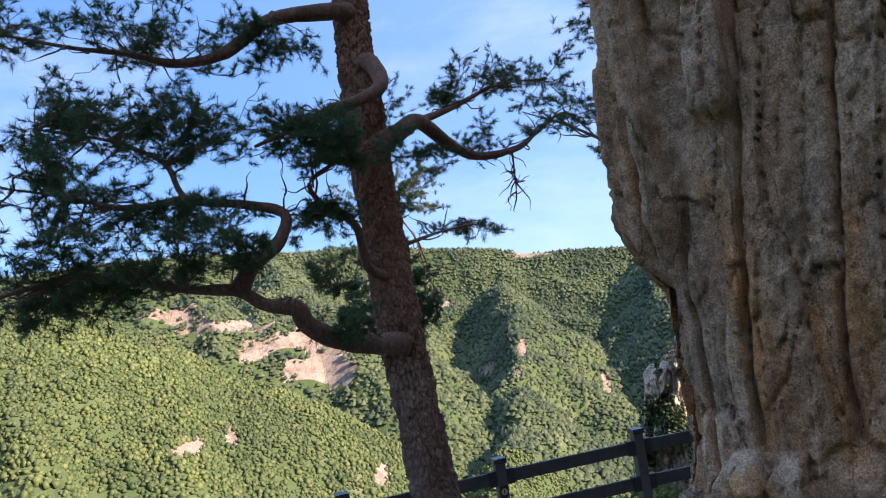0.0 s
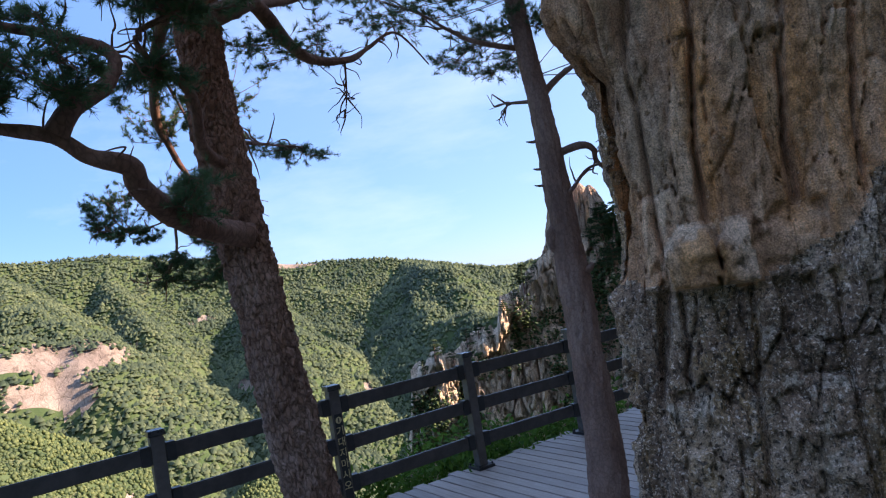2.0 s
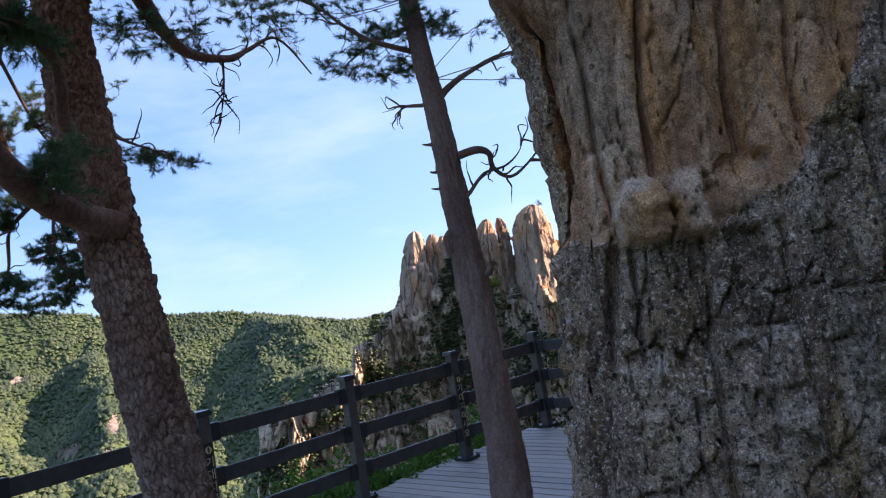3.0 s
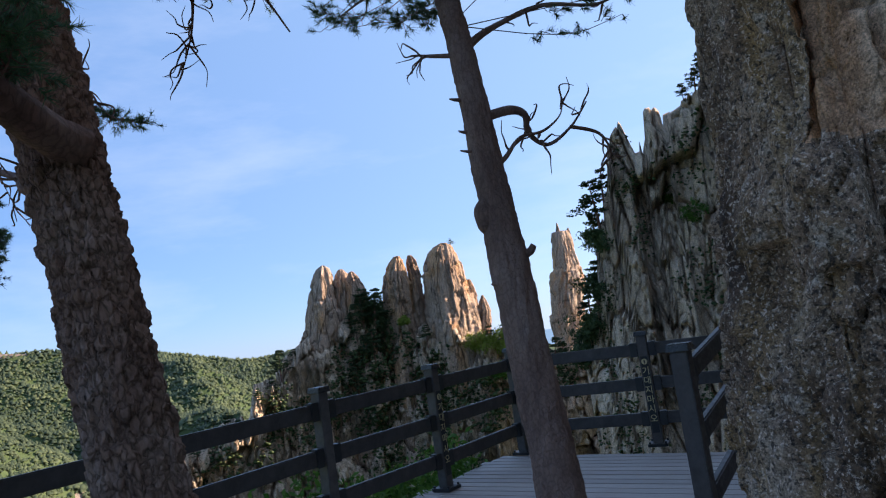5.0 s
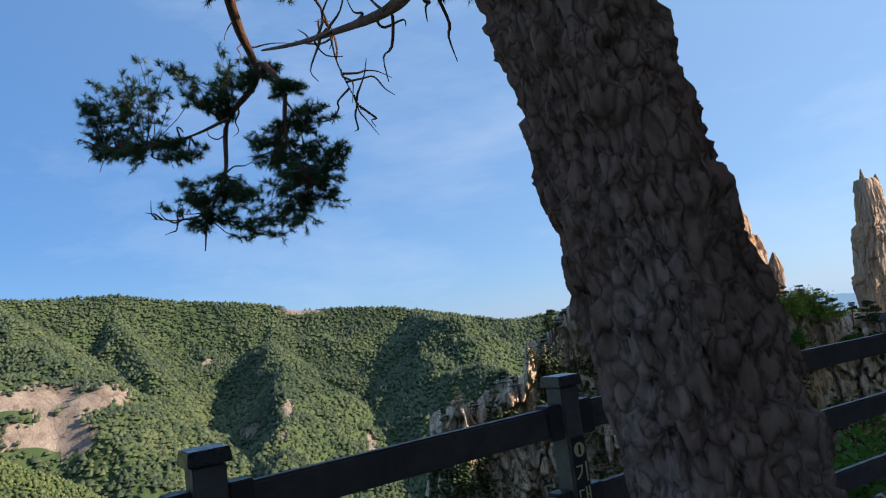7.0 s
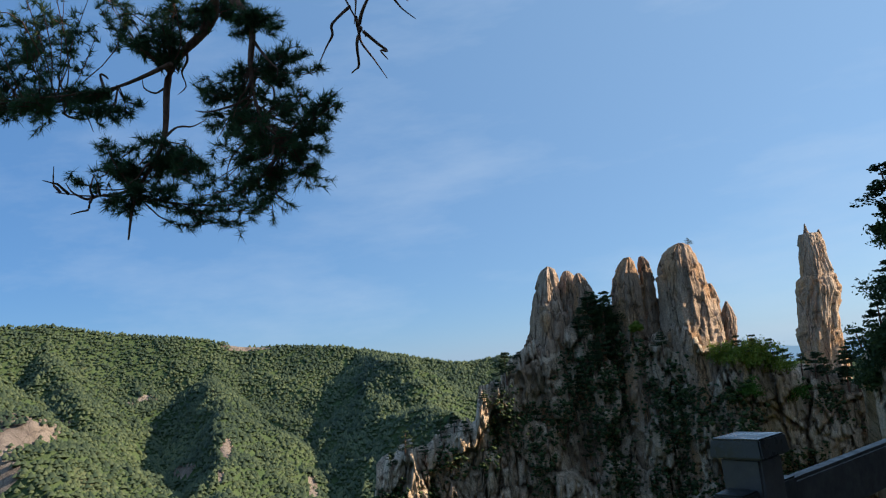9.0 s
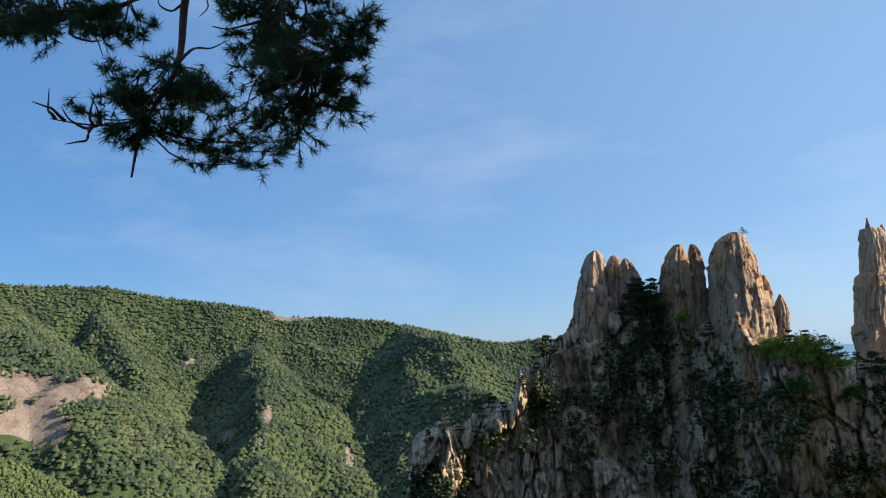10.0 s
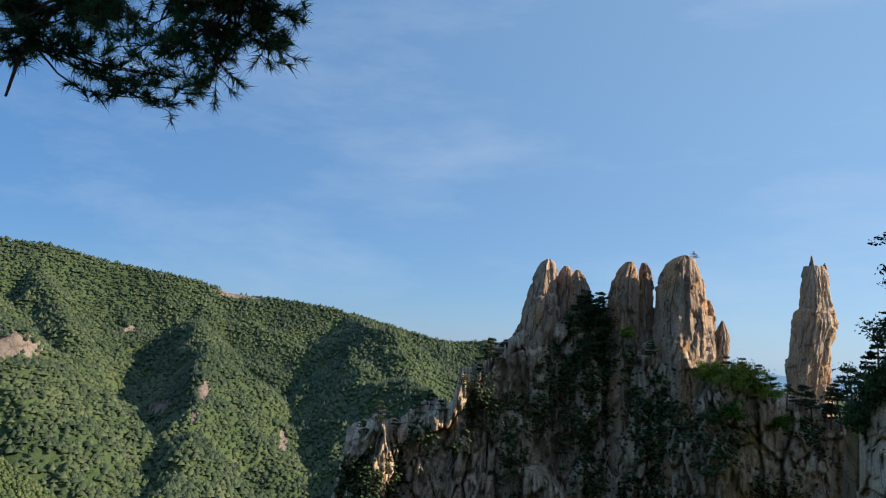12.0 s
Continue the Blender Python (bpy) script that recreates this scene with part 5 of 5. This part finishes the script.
# ---- shrubs and far trees ----
def leaf_cloud(name, centre, r, n, size, mat, seed, parent=None, flat=0.7):
    """A shrub's crown: folded leaves round a ragged set of clumps."""
    g = np.random.default_rng(seed)
    k = max(3, n // 60)
    hubs = g.normal(0, 0.45, (k, 3)) * r
    c = hubs[g.integers(0, k, n)] + g.normal(0, 0.22, (n, 3)) * r
    c[:, 2] *= flat
    c += np.array(centre)
    d = g.normal(0, 1, (n, 3)) + np.array([0, 0, 0.4])
    d /= np.linalg.norm(d, axis=1)[:, None]
    s = np.cross(d, g.normal(0, 1, (n, 3)))
    s /= np.linalg.norm(s, axis=1)[:, None] + 1e-9
    up = np.cross(d, s)
    z = size * g.uniform(0.6, 1.3, (n, 1))
    V = np.stack([c - d * z, c + s * z * 0.42 + up * z * 0.12, c + d * z, c - s * z * 0.42 + up * z * 0.12], 1).reshape(-1, 3)
    F = np.arange(len(V)).reshape(-1, 4)
    return mesh_object(name, raw_mesh(name, V, F), mat, parent)


def shrub(x, y, z, r, n, size, mat, seed, label, name="shrub", cat="shrub", group="", h=None):
    t = tagged(empty(name, Matrix.Translation((x, y, z))), label, cat, group)
    g = np.random.default_rng(seed)
    for k in range(4):
        a = g.uniform(0, 6.28)
        pts = [(0, 0, -0.1), (0.2 * r * math.cos(a), 0.2 * r * math.sin(a), 0.35 * r), (0.5 * r * math.cos(a), 0.5 * r * math.sin(a), 0.8 * r)]
        mesh_object("stem", tube_mesh("stem", pts, (0.03 * r, 0.02 * r, 0.008 * r), 5, 0, 0, 3), M_SLIM, t)
    leaf_cloud("crown", (0, 0, 0.75 * r), r, n, size, mat, seed, t)
    return t


GREEN = "shrubs below the railing"
for k, (u, v, r) in enumerate(((1.1, -0.6, 0.4), (1.5, -0.45, 0.42), (1.95, -0.6, 0.46), (2.4, -0.45, 0.42), (2.8, -0.6, 0.45), (3.3, -0.5, 0.42), (0.5, -0.7, 0.38), (3.9, -0.6, 0.4), (1.75, -0.95, 0.5))):
    p = uv_point(u, v)
    z = float(ground_height(np.array([p.x]), np.array([p.y]))[0])
    shrub(p.x, p.y, z - 0.05, r * 1.15, 900, 0.042, M_BUSH, 400 + k, "bright green leafy shrub just beyond the railing", group=GREEN)


def slope_height(x, y):
    return float(ground_height(np.array([x]), np.array([y]))[0])


for k, (az, dy, r) in enumerate(((6, 4.8, 0.35), (10, 6.5, 0.6), (2, 8, 0.8))):
    x, y, _ = far_point(az, dy)
    shrub(x, y, slope_height(x, y), r + 0.4, 420, 0.06, M_BUSH, 440 + k, "leafy green sapling on the slope below", group=GREEN)


def seat(P, eye, az, back=0.0):
    """The crest of a rock wall at that bearing from the viewpoint."""
    top = P[-1]
    b = np.degrees(np.arctan2(top[:, 0] - eye[0], top[:, 1] - eye[1]))
    p = top[np.argmin(np.abs(b - az))]
    return p[0] + back * math.sin(radians(az)), p[1] + back * math.cos(radians(az)), p[2] - 0.1


def on_face(P, eye, az, el):
    """The place on a rock wall's face at that bearing and elevation."""
    b = np.degrees(np.arctan2(P[..., 0] - eye[0], P[..., 1] - eye[1]))
    e = np.degrees(np.arctan2(P[..., 2] - eye[2], np.hypot(P[..., 0] - eye[0], P[..., 1] - eye[1])))
    k = np.argmin((b - az) ** 2 + (e - el) ** 2)
    return tuple(P.reshape(-1, 3)[k])


def far_pine(x, y, z, h, seed, wide=0.45, mat=None, group="pines on the crags"):
    t = tagged(empty("crag_pine", Matrix.Translation((x, y, z))), "wind-shaped dark green pine rooted on the crag", "pine tree", group)
    g = np.random.default_rng(seed)
    lean = g.uniform(-0.15, 0.15)
    mesh_object("trunk", tube_mesh("trunk", [(0, 0, -0.3), (lean * h * 0.3, 0, 0.4 * h), (lean * h, 0, h)], (0.035 * h, 0.025 * h, 0.006 * h), 5, 0, 0, 3), M_LIMB, t)
    cs, ss = [], []
    for k in range(9):
        f = min(1.0, 0.36 + 0.64 * (k + g.uniform(-0.9, 0.9)) / 8)
        w0 = wide * h * (1.12 - f) * 1.35 + 0.05 * h
        for j in range(g.integers(3, 6)):
            a, w, tip = g.uniform(0, 6.28), w0 * g.uniform(0.5, 1.15), g.uniform(-0.1, 0.14)
            for q in range(30):
                rad = w * g.uniform(0.1, 1) ** 0.7
                side = g.normal(0, 0.045) * h
                cs.append((lean * h * f + math.cos(a) * rad - math.sin(a) * side, math.sin(a) * rad + math.cos(a) * side, f * h + g.normal(0, 0.016) * h + tip * rad))
                ss.append(g.uniform(0.014, 0.032) * h)
    clumps("crown", np.array(cs), np.array(ss), mat or M_FARPINE, 0.5, 0.5, seed, t, (OCT_V, OCT_F))
    return t


for k, (az, h) in enumerate(((-11.6, 2.9), (-12.5, 1.4), (-4.9, 2.6), (-4.4, 3.4), (-3.9, 4.0), (-3.4, 3.6), (-3.0, 3.2), (-2.5, 2.4), (-10.6, 1.5), (6.2, 2.2), (8.3, 2.4), (11.0, 2.6), (11.8, 2.8), (-15.2, 1.5), (-16.2, 1.9), (-17.3, 2.1), (-18.6, 1.6), (-20.2, 2.2), (-21.2, 1.6), (7.4, 2.0), (9.3, 2.6), (10.2, 2.2), (13.6, 4.2), (14.4, 4.6), (15.4, 4.4), (12.9, 3.4))):
    far_pine(*seat(MASSIF_P, EYE2, az, 0.3), h, 500 + k)
for k, (az, el, h) in enumerate(((-4.2, 0.6, 3.4), (-3.4, 0.2, 3.2), (-5.0, -0.4, 2.6), (-2.8, -0.6, 2.4), (-3.8, -1.6, 2.8), (-4.6, -2.2, 2.4), (-13.4, -4.2, 1.7), (0.8, -1.0, 1.8))):
    far_pine(*on_face(MASSIF_P, EYE2, az, el), h, 530 + k)
x, y, z = far_point(3.9, 65.6, 7.0)
far_pine(x, y, z - 0.15, 0.8, 549, 0.7)
for k, (az, h) in enumerate(((12.6, 2.4), (13.3, 2.6), (13.9, 2.8), (14.5, 3.4), (15.0, 2.4), (22.4, 1.2), (23.4, 1.6), (24.0, 1.9), (24.8, 1.3))):
    far_pine(*seat(CLIFF_P, EYE3, az, 0.3), h, 560 + k)

for k, (az, up, r) in enumerate(((-4.7, 0.6, 1.5), (-4.1, 1.4, 1.7), (-3.5, 1.3, 1.7), (-2.9, 0.5, 1.5), (-4.2, -0.8, 1.6), (-3.2, -0.8, 1.6))):
    x, y, z = seat(MASSIF_P, EYE2, az, 1.0)
    shrub(x, y, z + up - 1.3, r * 0.85, 1500, 0.13, M_FARPINE if k % 2 else M_SHRUB, 620 + k, "dense dark green bush filling the gap between towers", group="bushes on the ridge")

# towers' foot bushes, sunlight put into their colour, and dark ones in the clefts
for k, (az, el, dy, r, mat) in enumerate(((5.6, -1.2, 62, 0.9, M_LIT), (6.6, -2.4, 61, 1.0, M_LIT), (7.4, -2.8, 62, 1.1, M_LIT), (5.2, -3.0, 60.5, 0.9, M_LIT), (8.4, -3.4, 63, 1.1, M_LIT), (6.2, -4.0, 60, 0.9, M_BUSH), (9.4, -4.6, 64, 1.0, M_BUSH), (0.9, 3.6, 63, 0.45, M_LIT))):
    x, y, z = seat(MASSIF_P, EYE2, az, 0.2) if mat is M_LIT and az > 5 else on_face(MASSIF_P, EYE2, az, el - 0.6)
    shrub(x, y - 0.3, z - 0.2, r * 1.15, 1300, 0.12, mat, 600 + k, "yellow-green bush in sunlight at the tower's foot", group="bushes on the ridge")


for k, (az, el, r) in enumerate(((27.6, 8.2, 1.25), (26.6, 6.6, 0.9), (28.6, 6.4, 1.1), (19.6, 7.4, 0.7), (21.5, 6.0, 0.7))):
    x, y, z = on_face(CLIFF_P, EYE3, az, el)
    shrub(x, y - 0.3, z - 0.4, r, 900, 0.09, M_BUSH, 640 + k, "green leafy bush rooted in the cliff face", group="bushes on the cliff")


for k, (az, up, r) in enumerate(((11.8, -1.2, 1.0), (12.3, -0.8, 1.1), (12.9, -0.9, 1.2), (13.5, -0.6, 1.1), (14.3, -0.5, 1.0))):
    x, y, z = seat(CLIFF_P, EYE3, az, 0.2)
    shrub(x, y, z + up - 0.5, r, 2400, 0.12, M_FARPINE if k % 2 else M_SHRUB, 660 + k, "dense dark green bush on the cliff's shoulder", group="bushes on the cliff")


def grow(name, P, n, lo, hi, size, seed, mat, label, push=0.3, bare_at=0.12):
    """Dark scrub rooted in the clefts of a rock wall, as one mass."""
    g = np.random.default_rng(seed)
    nz, nu = P.shape[:2]
    cs, ss = [], []
    field = fbm(np.arange(nu)[None, :] / nu * 26, np.arange(nz)[:, None] / nz * 9, 0, seed, 3)
    while len(cs) < n:
        i, j = int(g.uniform(lo, hi) * (nz - 1)), int(g.integers(0, nu))
        if field[i, j] < bare_at:
            continue
        p = P[i, j]
        for q in range(9):
            cs.append(p + g.normal(0, size * 2.0, 3) + np.array([0, -push, 0]))
            ss.append(g.uniform(0.3, 1.0) * size)
    ob = clumps(name, np.array(cs), np.array(ss), mat, 0.7, 0.55, seed, None, (OCT_V, OCT_F))
    return tagged(ob, label, "scrub", kind="stuff")


grow("ridge_scrub", MASSIF_P, 46000, 0.25, 0.99, 0.24, 71, M_SHRUB, "dark green scrub growing in the clefts of the ridge", 0.3, 0.0)
grow("cliff_scrub", CLIFF_P, 9000, 0.1, 0.97, 0.14, 72, M_SHRUB, "dark green scrub on the ledges of the cliff")
